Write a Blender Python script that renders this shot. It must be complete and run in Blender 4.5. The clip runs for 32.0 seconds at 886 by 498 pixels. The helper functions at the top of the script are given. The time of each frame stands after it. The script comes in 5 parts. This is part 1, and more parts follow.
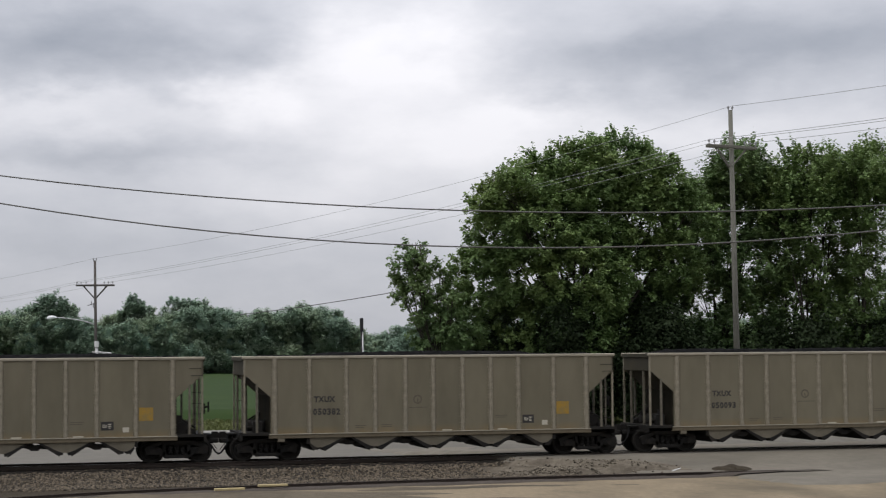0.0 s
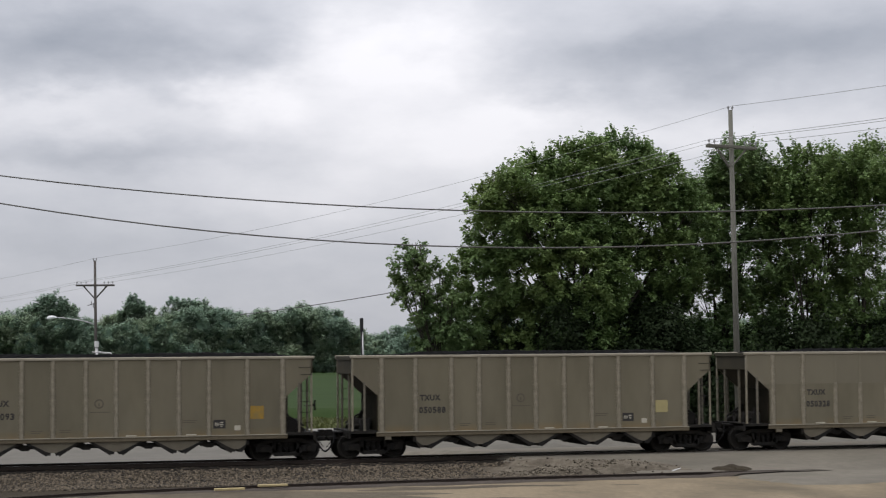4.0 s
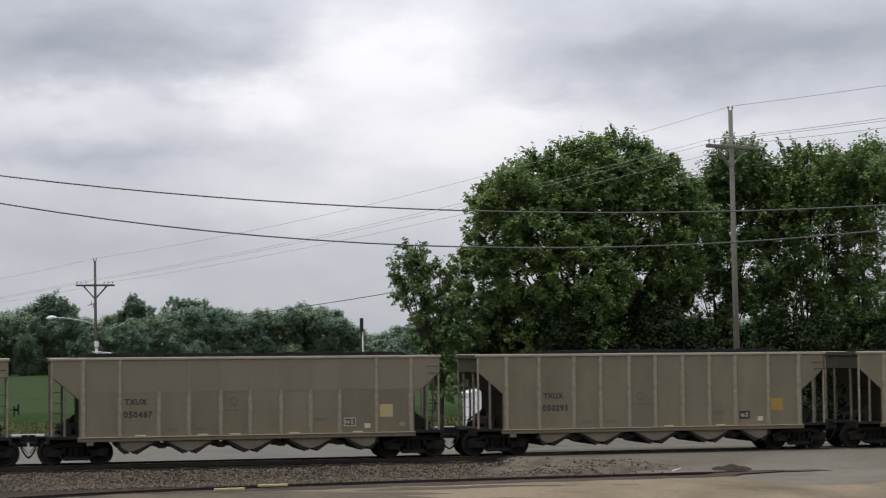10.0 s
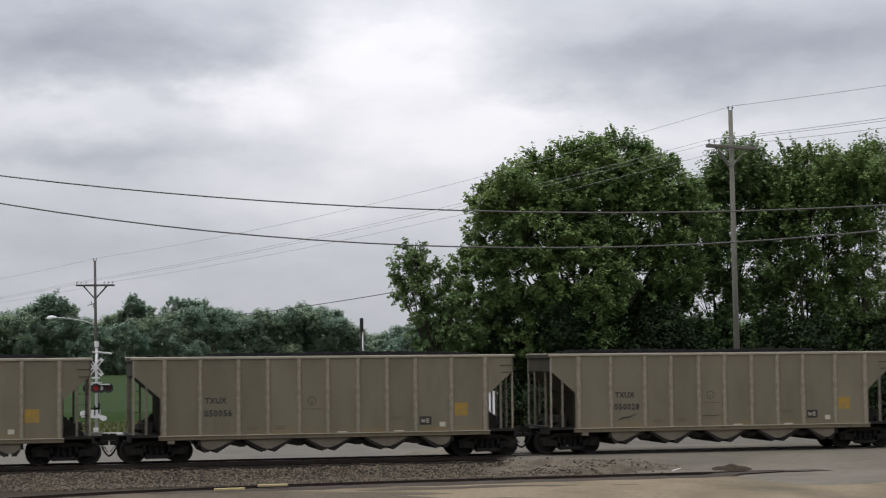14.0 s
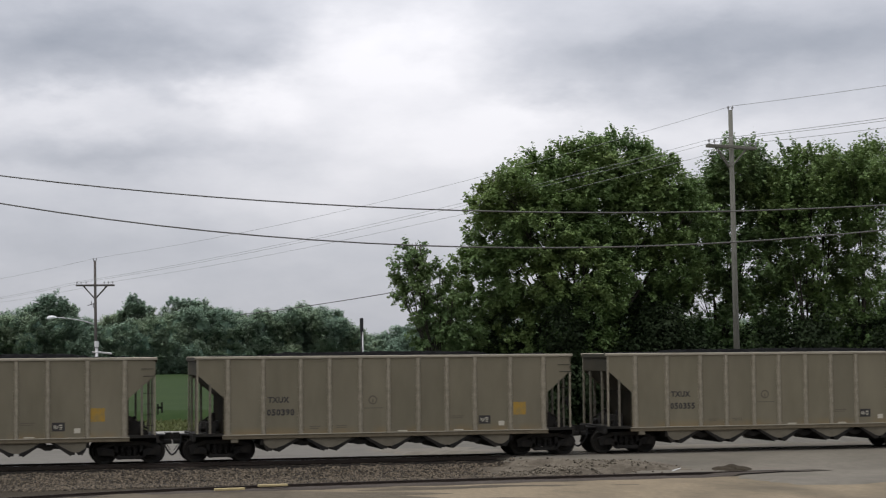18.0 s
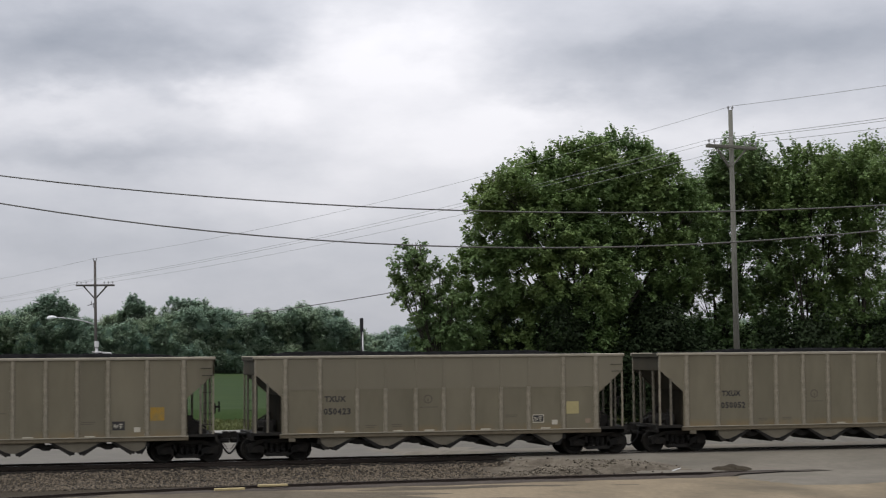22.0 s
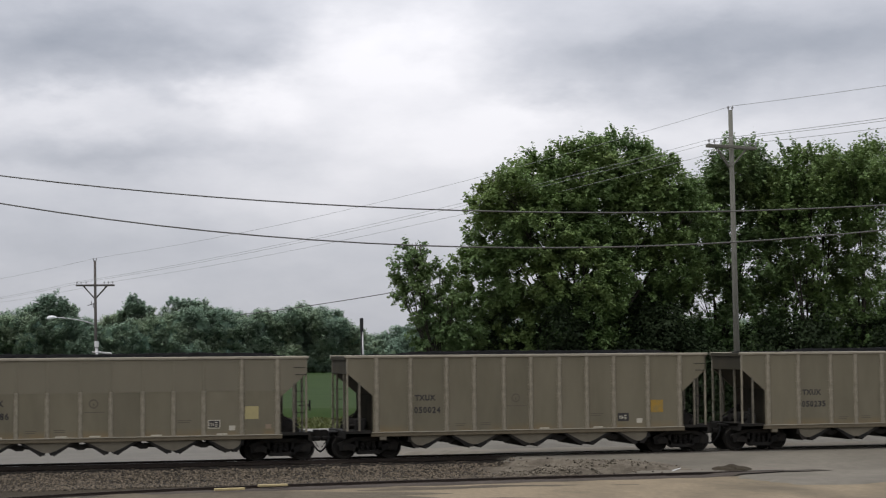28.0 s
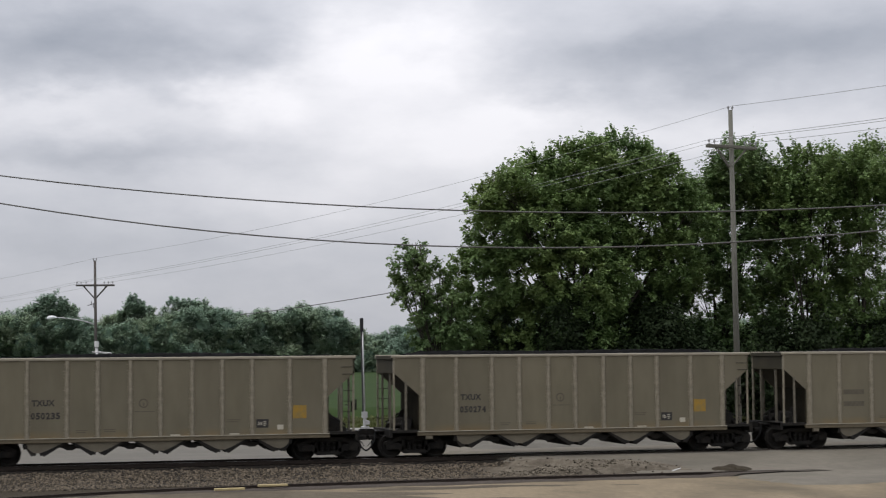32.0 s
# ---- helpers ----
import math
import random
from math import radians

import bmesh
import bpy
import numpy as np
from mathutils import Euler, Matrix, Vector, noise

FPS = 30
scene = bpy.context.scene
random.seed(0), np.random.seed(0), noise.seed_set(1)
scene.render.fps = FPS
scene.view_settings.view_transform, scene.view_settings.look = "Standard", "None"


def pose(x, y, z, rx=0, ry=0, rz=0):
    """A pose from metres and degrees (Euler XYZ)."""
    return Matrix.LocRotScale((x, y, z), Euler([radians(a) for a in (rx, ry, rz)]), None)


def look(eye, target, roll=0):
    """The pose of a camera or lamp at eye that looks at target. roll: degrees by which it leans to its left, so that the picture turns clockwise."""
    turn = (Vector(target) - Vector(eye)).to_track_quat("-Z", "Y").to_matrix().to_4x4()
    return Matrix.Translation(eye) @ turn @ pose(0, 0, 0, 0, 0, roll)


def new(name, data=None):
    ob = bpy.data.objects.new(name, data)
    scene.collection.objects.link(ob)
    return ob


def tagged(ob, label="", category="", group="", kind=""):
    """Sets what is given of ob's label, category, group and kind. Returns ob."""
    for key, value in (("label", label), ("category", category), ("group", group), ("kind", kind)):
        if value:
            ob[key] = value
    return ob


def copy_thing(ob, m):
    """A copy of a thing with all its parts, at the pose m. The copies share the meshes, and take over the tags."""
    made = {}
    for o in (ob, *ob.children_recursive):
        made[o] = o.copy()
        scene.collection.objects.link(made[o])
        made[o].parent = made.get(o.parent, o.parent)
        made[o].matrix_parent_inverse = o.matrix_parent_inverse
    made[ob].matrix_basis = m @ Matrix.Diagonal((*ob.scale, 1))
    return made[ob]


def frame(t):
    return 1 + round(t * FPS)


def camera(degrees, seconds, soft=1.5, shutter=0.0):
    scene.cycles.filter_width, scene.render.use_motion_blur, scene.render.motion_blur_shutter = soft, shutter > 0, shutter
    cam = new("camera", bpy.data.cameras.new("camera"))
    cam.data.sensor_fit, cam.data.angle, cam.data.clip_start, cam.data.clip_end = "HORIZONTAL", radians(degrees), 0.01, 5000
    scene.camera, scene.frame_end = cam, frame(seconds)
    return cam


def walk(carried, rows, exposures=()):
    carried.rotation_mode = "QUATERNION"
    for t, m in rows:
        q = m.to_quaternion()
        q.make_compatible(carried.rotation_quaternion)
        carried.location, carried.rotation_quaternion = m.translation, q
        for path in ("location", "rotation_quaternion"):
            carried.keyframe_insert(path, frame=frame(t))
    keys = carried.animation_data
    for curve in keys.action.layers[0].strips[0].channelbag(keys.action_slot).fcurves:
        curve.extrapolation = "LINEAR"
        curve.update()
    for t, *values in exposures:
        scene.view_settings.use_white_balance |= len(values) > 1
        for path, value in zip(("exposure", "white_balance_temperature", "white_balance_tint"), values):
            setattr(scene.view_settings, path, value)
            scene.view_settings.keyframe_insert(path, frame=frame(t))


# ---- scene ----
# x runs along the track, y away from the camera, the tops of the main line's rails lie at z = -0.09.
cam = camera(27.83, 32.0, soft=1.2, shutter=0.2)
EYE = Vector((0.0, -67.167, 4.04))
YAW, PITCH, ROLL = radians(14.095), radians(3.252), -0.4555
AIM = EYE + Vector((math.sin(YAW) * math.cos(PITCH), math.cos(YAW) * math.cos(PITCH), math.sin(PITCH)))
walk(cam, [(0.0, look(EYE, AIM, ROLL)), (32.0, look(EYE, AIM, ROLL))], exposures=[(0.0, 0.0), (32.0, 0.0)])


# ---- world and sun ----
def sky_world():
    world = bpy.data.worlds.new("overcast_sky")
    scene.world = world
    world.use_nodes = True
    nt = world.node_tree
    nt.nodes.clear()
    N, link = nt.nodes.new, nt.links.new

    def calc(op, a, b=None, c=None):
        n = N("ShaderNodeMath")
        n.operation = op
        for i, v in enumerate((a, b, c)):
            if v is None:
                continue
            if isinstance(v, (int, float)):
                n.inputs[i].default_value = v
            else:
                link(v, n.inputs[i])
        return n.outputs[0]

    tc = N("ShaderNodeTexCoord")
    sep = N("ShaderNodeSeparateXYZ")
    link(tc.outputs["Generated"], sep.inputs[0])
    # azimuth and elevation in degrees, with ragged cloud edges from noise
    az = calc("MULTIPLY", calc("ARCTAN2", sep.outputs[0], sep.outputs[1]), 57.2958)
    el = calc("MULTIPLY", calc("ARCSINE", sep.outputs[2]), 57.2958)

    def noise_at(scale_u, scale_v, detail, seed, rough=0.55):
        comb = N("ShaderNodeCombineXYZ")
        link(calc("MULTIPLY", az, scale_u), comb.inputs[0])
        link(calc("MULTIPLY", el, scale_v), comb.inputs[1])
        comb.inputs[2].default_value = seed
        n = N("ShaderNodeTexNoise")
        n.inputs["Scale"].default_value = 1.0
        n.inputs["Detail"].default_value = detail
        n.inputs["Roughness"].default_value = rough
        link(comb.outputs[0], n.inputs["Vector"])
        return calc("SUBTRACT", n.outputs["Fac"], 0.5)

    warp_u = calc("ADD", az, calc("MULTIPLY", noise_at(0.30, 0.55, 4, 3.1), 6.0))
    warp_v = calc("ADD", el, calc("MULTIPLY", noise_at(0.26, 0.55, 5, 8.7), 2.6))

    def bank(u, v, su, sv, amount):
        a = calc("DIVIDE", calc("SUBTRACT", warp_u, u), su)
        b = calc("DIVIDE", calc("SUBTRACT", warp_v, v), sv)
        r2 = calc("ADD", calc("MULTIPLY", a, a), calc("MULTIPLY", b, b))
        return calc("MULTIPLY", calc("EXPONENT", calc("MULTIPLY", r2, -1.0)), amount)

    value = 0.60
    for item in CLOUDS:
        value = calc("ADD", bank(*item), value)
    value = calc("ADD", value, calc("MULTIPLY", noise_at(0.22, 0.55, 6, 1.3, 0.6), 0.34))
    value = calc("ADD", value, calc("MULTIPLY", noise_at(0.06, 0.16, 3, 5.3), 0.16))
    ramp = N("ShaderNodeValToRGB")
    cr = ramp.color_ramp
    cr.elements[0].position, cr.elements[0].color = 0.12, (0.345, 0.372, 0.435, 1)
    cr.elements[1].position, cr.elements[1].color = 0.98, (0.985, 0.975, 1.02, 1)
    mid = cr.elements.new(0.55)
    mid.color = (0.630, 0.644, 0.705, 1)
    link(value, ramp.inputs[0])
    sky = N("ShaderNodeTexSky")
    sky.sky_type, sky.sun_disc = "NISHITA", False
    sky.sun_elevation, sky.sun_rotation = SUN_EL, SUN_AZ
    clear = N("ShaderNodeBackground")
    clear.inputs[1].default_value = 0.06
    link(sky.outputs[0], clear.inputs[0])
    cloud = N("ShaderNodeBackground")
    # an overcast sky is brighter towards the zenith
    link(calc("MULTIPLY", calc("ADD", calc("MULTIPLY", calc("MAXIMUM", sep.outputs[2], 0.0), 2.2), 1.0), 0.775), cloud.inputs[1])
    link(ramp.outputs[0], cloud.inputs[0])
    mix = N("ShaderNodeMixShader")
    mix.inputs[0].default_value = 0.93
    link(clear.outputs[0], mix.inputs[1])
    link(cloud.outputs[0], mix.inputs[2])
    out = N("ShaderNodeOutputWorld")
    link(mix.outputs[0], out.inputs[0])


SUN_EL, SUN_AZ = radians(70), radians(-105)
# cloud banks: azimuth, elevation, their spreads (degrees), lighter or darker
CLOUDS = [(2.6, 9.75, 5.2, 1.6, -0.42), (12.6, 11.3, 3.0, 0.8, -0.14), (-3, 12.6, 8, 1.6, -0.08), (2.0, 7.7, 4.0, 0.55, 0.22), (8.4, 8.3, 2.0, 1.0, 0.36), (12.6, 9.6, 3.0, 2.6, 0.38), (14, 6.6, 6.0, 1.2, 0.24),
          (16.8, 7.7, 2.2, 0.6, 0.24), (21.5, 9.4, 3.9, 1.15, -0.33), (27, 9.6, 4.0, 1.5, -0.25), (2.5, 6.3, 3.6, 0.55, -0.20), (1.5, 3.7, 4.0, 0.9, -0.10), (24, 6.8, 6, 0.8, 0.16), (10.3, 4.8, 4.0, 1.0, 0.20)]
sky_world()
sun = new("sun", bpy.data.lights.new("sun", "SUN"))
sun.data.energy, sun.data.angle, sun.data.color = 1.4, radians(25), (1.0, 0.96, 0.9)
sun.matrix_world = look((0, 0, 60), (0 - 60 * math.sin(SUN_AZ) / math.tan(SUN_EL), -60 * math.cos(SUN_AZ) / math.tan(SUN_EL), 0))


# ---- materials ----
def material(name, base, rough=0.8, metal=0.0, dark=None, grain=8.0, amount=0.5, stain=None, stain_scale=0.7, stain_amount=0.5, bump=0.0, bump_scale=40.0,
             stretch=(1, 1, 1), island=0.0, random=0.0, emit=None, emit_strength=0.0, spec=0.4, translucent=0.0, low=None):
    m = bpy.data.materials.new(name)
    m.use_nodes = True
    nt = m.node_tree
    b = nt.nodes["Principled BSDF"]
    N, link = nt.nodes.new, nt.links.new
    b.inputs["Roughness"].default_value, b.inputs["Metallic"].default_value = rough, metal
    b.inputs["Specular IOR Level"].default_value = spec
    tc = N("ShaderNodeTexCoord")
    mp = N("ShaderNodeMapping")
    mp.inputs["Scale"].default_value = stretch
    link(tc.outputs["Object"], mp.inputs[0])
    if random:
        own = N("ShaderNodeObjectInfo")
        far_off = N("ShaderNodeMath")
        far_off.operation = "MULTIPLY"
        far_off.inputs[1].default_value = 60.0
        link(own.outputs["Random"], far_off.inputs[0])
        link(far_off.outputs[0], mp.inputs["Location"])

    def tex(scale, detail=5.0, rough_=0.6):
        n = N("ShaderNodeTexNoise")
        n.inputs["Scale"].default_value, n.inputs["Detail"].default_value, n.inputs["Roughness"].default_value = scale, detail, rough_
        link(mp.outputs[0], n.inputs["Vector"])
        return n.outputs["Fac"]

    def mix(fac, a, c):
        n = N("ShaderNodeMix")
        n.data_type = "RGBA"
        for i, v in ((0, fac), (6, a), (7, c)):
            if isinstance(v, (int, float)):
                n.inputs[i].default_value = v
            elif isinstance(v, tuple):
                n.inputs[i].default_value = (*v, 1)
            else:
                link(v, n.inputs[i])
        return n.outputs[2]

    def span(v, lo, hi, to):
        n = N("ShaderNodeMapRange")
        n.inputs["From Min"].default_value, n.inputs["From Max"].default_value, n.inputs["To Max"].default_value = lo, hi, to
        link(v, n.inputs[0])
        return n.outputs[0]

    dark = dark or tuple(c * 0.6 for c in base)
    col = mix(span(tex(grain), 0.35, 0.7, amount), base, dark)
    if stain:
        col = mix(span(tex(stain_scale, 4), 0.45, 0.68, stain_amount), col, stain)
    if low:
        sep = N("ShaderNodeSeparateXYZ")
        link(tc.outputs["Object"], sep.inputs[0])
        fade = span(sep.outputs[2], low[2], low[1], 1.0)
        blotch = span(tex(0.9, 4), 0.38, 0.58, low[3])
        both = N("ShaderNodeMath")
        both.operation = "MULTIPLY"
        link(fade, both.inputs[0])
        link(blotch, both.inputs[1])
        col = mix(both.outputs[0], col, low[0])
    for k, socket in ((island, "Random Per Island"), (random, "Random")):
        if k:
            src = N("ShaderNodeNewGeometry" if socket == "Random Per Island" else "ShaderNodeObjectInfo")
            hsv = N("ShaderNodeHueSaturation")
            n = N("ShaderNodeMapRange")
            n.inputs["To Min"].default_value, n.inputs["To Max"].default_value = 1 - k, 1 + k
            link(src.outputs[socket], n.inputs[0])
            link(n.outputs[0], hsv.inputs["Value"])
            link(col, hsv.inputs["Color"])
            col = hsv.outputs[0]
    link(col, b.inputs["Base Color"])
    if bump:
        bn = N("ShaderNodeBump")
        bn.inputs["Strength"].default_value, bn.inputs["Distance"].default_value = bump, 0.03
        link(tex(bump_scale, 6), bn.inputs["Height"])
        link(bn.outputs[0], b.inputs["Normal"])
    if emit:
        b.inputs["Emission Color"].default_value, b.inputs["Emission Strength"].default_value = (*emit, 1), emit_strength
    if translucent:
        tr = N("ShaderNodeBsdfTranslucent")
        link(col, tr.inputs[0])
        ms = N("ShaderNodeMixShader")
        ms.inputs[0].default_value = translucent
        link(b.outputs[0], ms.inputs[1])
        link(tr.outputs[0], ms.inputs[2])
        link(ms.outputs[0], nt.nodes["Material Output"].inputs[0])
    return m


SIDE = material("weathered_aluminium_sheet", (0.149, 0.131, 0.087), 0.55, 0.25, dark=(0.106, 0.093, 0.061), grain=1.2, amount=0.7, stain=(0.178, 0.157, 0.110), stain_scale=0.35,
                stain_amount=0.5, bump=0.15, bump_scale=3, stretch=(1, 1, 0.35), random=0.08, low=((0.214, 0.139, 0.048), 0.93, 1.25, 0.5))
SIDE_UPPER = material("polished_aluminium_sheet", (0.162, 0.144, 0.101), 0.5, 0.25, dark=(0.137, 0.122, 0.085), grain=1.0, amount=0.6, bump=0.12, bump_scale=3, stretch=(1, 1, 0.3), random=0.06)
RIB = material("aluminium_rib", (0.257, 0.229, 0.171), 0.5, 0.3, dark=(0.135, 0.117, 0.082), grain=7, amount=0.8, stretch=(1, 1, 0.6))
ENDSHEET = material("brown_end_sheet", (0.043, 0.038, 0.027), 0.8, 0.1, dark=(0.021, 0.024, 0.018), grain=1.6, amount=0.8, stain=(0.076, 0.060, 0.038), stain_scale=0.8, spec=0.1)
CHORD = material("bright_aluminium_chord", (0.285, 0.257, 0.198), 0.45, 0.35, dark=(0.198, 0.178, 0.135), grain=2, amount=0.7)
SILL = material("rusty_side_sill", (0.128, 0.104, 0.065), 0.65, 0.1, dark=(0.081, 0.064, 0.038), grain=2.5, amount=0.8)
UNDER = material("sooty_steel", (0.020, 0.019, 0.017), 0.75, 0.2, dark=(0.010, 0.0095, 0.009), grain=6, amount=0.8, stain=(0.040, 0.034, 0.026), stain_scale=3, stain_amount=0.5, spec=0.15)
POST = material("grimy_end_post", (0.150, 0.134, 0.100), 0.65, 0.2, dark=(0.06, 0.053, 0.040), grain=5, amount=0.8)
INNER = material("dark_brown_bulkhead_sheet", (0.027, 0.025, 0.018), 0.9, 0.0, dark=(0.013, 0.012, 0.009), grain=1.5, amount=0.8, stain=(0.040, 0.032, 0.021), stain_scale=1.2, spec=0.03)
CHUTE = material("aluminium_hopper_chute", (0.152, 0.133, 0.095), 0.55, 0.2, dark=(0.104, 0.090, 0.062), grain=2.5, amount=0.7)
COAL = material("black_coal", (0.006, 0.006, 0.006), 0.95, dark=(0.003, 0.003, 0.003), grain=9, amount=0.9, bump=0.8, bump_scale=14, spec=0.04)
LETTER = material("black_stencil_paint", (0.018, 0.017, 0.016), 0.7, dark=(0.034, 0.031, 0.026), grain=14, amount=0.6)
FADED = material("faded_stencil_paint", (0.072, 0.062, 0.043), 0.7, dark=(0.115, 0.100, 0.068), grain=9, amount=0.7)
WHITE = material("white_stencil_paint", (0.423, 0.392, 0.315), 0.7, dark=(0.324, 0.297, 0.234), grain=10, amount=0.6)
YELLOW = material("yellow_square_paint", (0.297, 0.171, 0.011), 0.6, dark=(0.180, 0.135, 0.054), grain=7, amount=0.9)
CREAM = material("cream_square_paint", (0.340, 0.289, 0.131), 0.6, dark=(0.269, 0.230, 0.115), grain=6, amount=0.6)
RUBBER = material("black_rubber", (0.02, 0.02, 0.02), 0.6)
RAIL = material("rusty_rail", (0.037, 0.026, 0.019), 0.7, 0.2, dark=(0.020, 0.014, 0.010), grain=9, amount=0.8)
RAILTOP = material("polished_rail_head", (0.30, 0.29, 0.28), 0.35, 0.8, dark=(0.2, 0.18, 0.16), grain=6)
TIE = material("creosoted_tie", (0.05, 0.04, 0.03), 0.9, dark=(0.025, 0.02, 0.016), grain=9, amount=0.8, stretch=(4, 1, 4), random=0.2)
BALLAST = material("ballast_bed", (0.051, 0.042, 0.030), 0.95, dark=(0.022, 0.018, 0.012), grain=14, amount=0.9, stain=(0.037, 0.030, 0.022), stain_scale=0.8, bump=1.0, bump_scale=12, spec=0.1)
STONE = material("ballast_stone", (0.091, 0.072, 0.050), 0.9, dark=(0.039, 0.032, 0.022), grain=5, amount=0.7, island=0.8)
CHUNK = material("broken_dark_rubble", (0.123, 0.106, 0.082), 0.95, dark=(0.077, 0.066, 0.050), grain=5, amount=0.7, island=0.75, spec=0.1)
ASPHALT = material("worn_pale_asphalt", (0.146, 0.131, 0.106), 0.9, dark=(0.109, 0.098, 0.078), grain=3, amount=0.7, stain=(0.085, 0.077, 0.062), stain_scale=0.25, stain_amount=0.7, bump=0.4, bump_scale=25, spec=0.15)
DIRT = material("tan_gravel_dirt", (0.215, 0.171, 0.114), 0.95, dark=(0.145, 0.120, 0.083), grain=5, amount=0.8, stain=(0.079, 0.067, 0.048), stain_scale=0.22, stain_amount=0.8, bump=0.6, bump_scale=16, stretch=(1, 0.45, 1), spec=0.1)
LOT = material("pale_limestone_gravel", (0.127, 0.119, 0.103), 0.95, dark=(0.101, 0.094, 0.081), grain=1.6, amount=0.6, stain=(0.088, 0.081, 0.070), stain_scale=0.3, bump=0.5, bump_scale=12, spec=0.1)
GRASS = material("rough_grass_ground", (0.079, 0.088, 0.027), 0.95, dark=(0.052, 0.063, 0.020), grain=2, amount=0.8, stain=(0.115, 0.106, 0.045), stain_scale=0.3, bump=0.8, bump_scale=6, spec=0.05)
FIELD = material("soybean_field", (0.026, 0.044, 0.014), 0.95, dark=(0.018, 0.034, 0.011), grain=1.5, amount=0.7, stain=(0.034, 0.052, 0.016), stain_scale=0.06, bump=0.5, bump_scale=3, spec=0.05)
BLADE = material("grass_blades", (0.094, 0.108, 0.034), 0.8, island=0.08, grain=1, translucent=0.2)
BARK = material("grey_bark", (0.055, 0.046, 0.037), 0.95, dark=(0.028, 0.024, 0.019), grain=7, amount=0.8, stretch=(3, 3, 0.6), bump=0.8, bump_scale=10)
LEAF = material("maple_leaves", (0.162, 0.239, 0.080), 0.55, dark=(0.108, 0.176, 0.064), grain=0.35, amount=0.9, stain=(0.197, 0.242, 0.076), stain_scale=0.22, stain_amount=0.5, island=0.10, translucent=0.30, spec=0.25)
LEAF_B = material("darker_leaves", (0.154, 0.228, 0.089), 0.55, dark=(0.102, 0.169, 0.068), grain=0.35, amount=0.9, stain=(0.173, 0.219, 0.075), stain_scale=0.25, stain_amount=0.5, island=0.10, translucent=0.30, spec=0.25)
# Shrub green darkened: the deep shade under the canopy is put into it.
LEAF_C = material("shade_darkened_shrub_leaves", (0.027, 0.043, 0.016), 0.7, dark=(0.017, 0.029, 0.011), grain=0.6, amount=0.9, island=0.2, translucent=0.12, spec=0.2)
# Pale and bluish because the haze of distance is put into the colour.
FARLEAF = material("hazed_distant_leaves", (0.249, 0.329, 0.245), 0.9, dark=(0.189, 0.264, 0.210), grain=0.12, amount=0.9, stain=(0.319, 0.364, 0.219), stain_scale=0.09, stain_amount=0.6, island=0.04, translucent=0.85, spec=0.1)
# Darker copy of the distant green: shade between the leaves is in its colour.
FARMASS = material("gap_shade_foliage", (0.100, 0.150, 0.112), 0.95, dark=(0.070, 0.112, 0.086), grain=0.5, amount=0.9, stain=(0.130, 0.165, 0.100), stain_scale=0.12, stain_amount=0.7, bump=1.0, bump_scale=2.5, island=0.06, spec=0.05)
WOODPOLE = material("weathered_pole_wood", (0.150, 0.147, 0.124), 0.9, dark=(0.09, 0.088, 0.073), grain=9, amount=0.8, stretch=(4, 4, 0.3), bump=0.5, bump_scale=20)
DARKPOLE = material("dark_pole_wood", (0.085, 0.075, 0.068), 0.9, dark=(0.05, 0.045, 0.04), grain=9, amount=0.8, stretch=(4, 4, 0.3))
STEELGREY = material("galvanised_steel", (0.42, 0.42, 0.42), 0.5, 0.5, dark=(0.32, 0.32, 0.32), grain=6)
WHITEPAINT = material("white_painted_metal", (0.78, 0.78, 0.79), 0.5, dark=(0.66, 0.66, 0.67), grain=3, amount=0.6)
WEATHERED = material("weathered_white_paint", (0.52, 0.52, 0.51), 0.6, dark=(0.38, 0.38, 0.36), grain=4, amount=0.7)
WIREDARK = material("black_cable_sheath", (0.085, 0.085, 0.08), 0.35)
WIREGREY = material("grey_aluminium_wire", (0.36, 0.37, 0.37), 0.5, 0.4)
PORCELAIN = material("grey_porcelain", (0.30, 0.30, 0.31), 0.3)
REDLENS = material("lit_red_lens", (0.22, 0.016, 0.014), 0.3, emit=(1.0, 0.05, 0.05), emit_strength=0.04)
DARKLENS = material("unlit_red_lens", (0.05, 0.008, 0.008), 0.25)
BLACKPAINT = material("black_painted_metal", (0.02, 0.02, 0.021), 0.55)
DARKBED = material("near_black_ballast", (0.014, 0.012, 0.010), 0.95, spec=0.08, dark=(0.007, 0.006, 0.005), grain=12, amount=0.9, stain=(0.024, 0.020, 0.016), stain_scale=1.2, bump=1.0, bump_scale=14)
# Dark dirt: the shade beside the siding rail is put into this colour.
SIDINGSHADE = material("siding_shade_dirt", (0.041, 0.030, 0.022), 0.95, dark=(0.022, 0.017, 0.012), grain=9, amount=0.9, stain=(0.062, 0.048, 0.034), stain_scale=0.7, bump=0.8, bump_scale=14)
RUBBLE = material("broken_grey_rubble", (0.148, 0.128, 0.099), 0.95, dark=(0.086, 0.072, 0.055), grain=4, amount=0.9, stain=(0.058, 0.048, 0.037), stain_scale=0.9, bump=1.0, bump_scale=14, stain_amount=0.85, stretch=(0.7, 1.4, 1), spec=0.1)
PACKED = material("packed_brown_gravel", (0.102, 0.085, 0.062), 0.95, dark=(0.061, 0.051, 0.037), grain=6, amount=0.8, stain=(0.136, 0.114, 0.081), stain_scale=0.5, bump=0.8, bump_scale=16, stretch=(1, 0.5, 1), spec=0.1)
DAMP = material("damp_dark_dirt", (0.085, 0.071, 0.052), 0.9, dark=(0.05, 0.042, 0.031), grain=3, amount=0.8, stretch=(0.5, 2, 1), bump=0.5, bump_scale=14, spec=0.1)
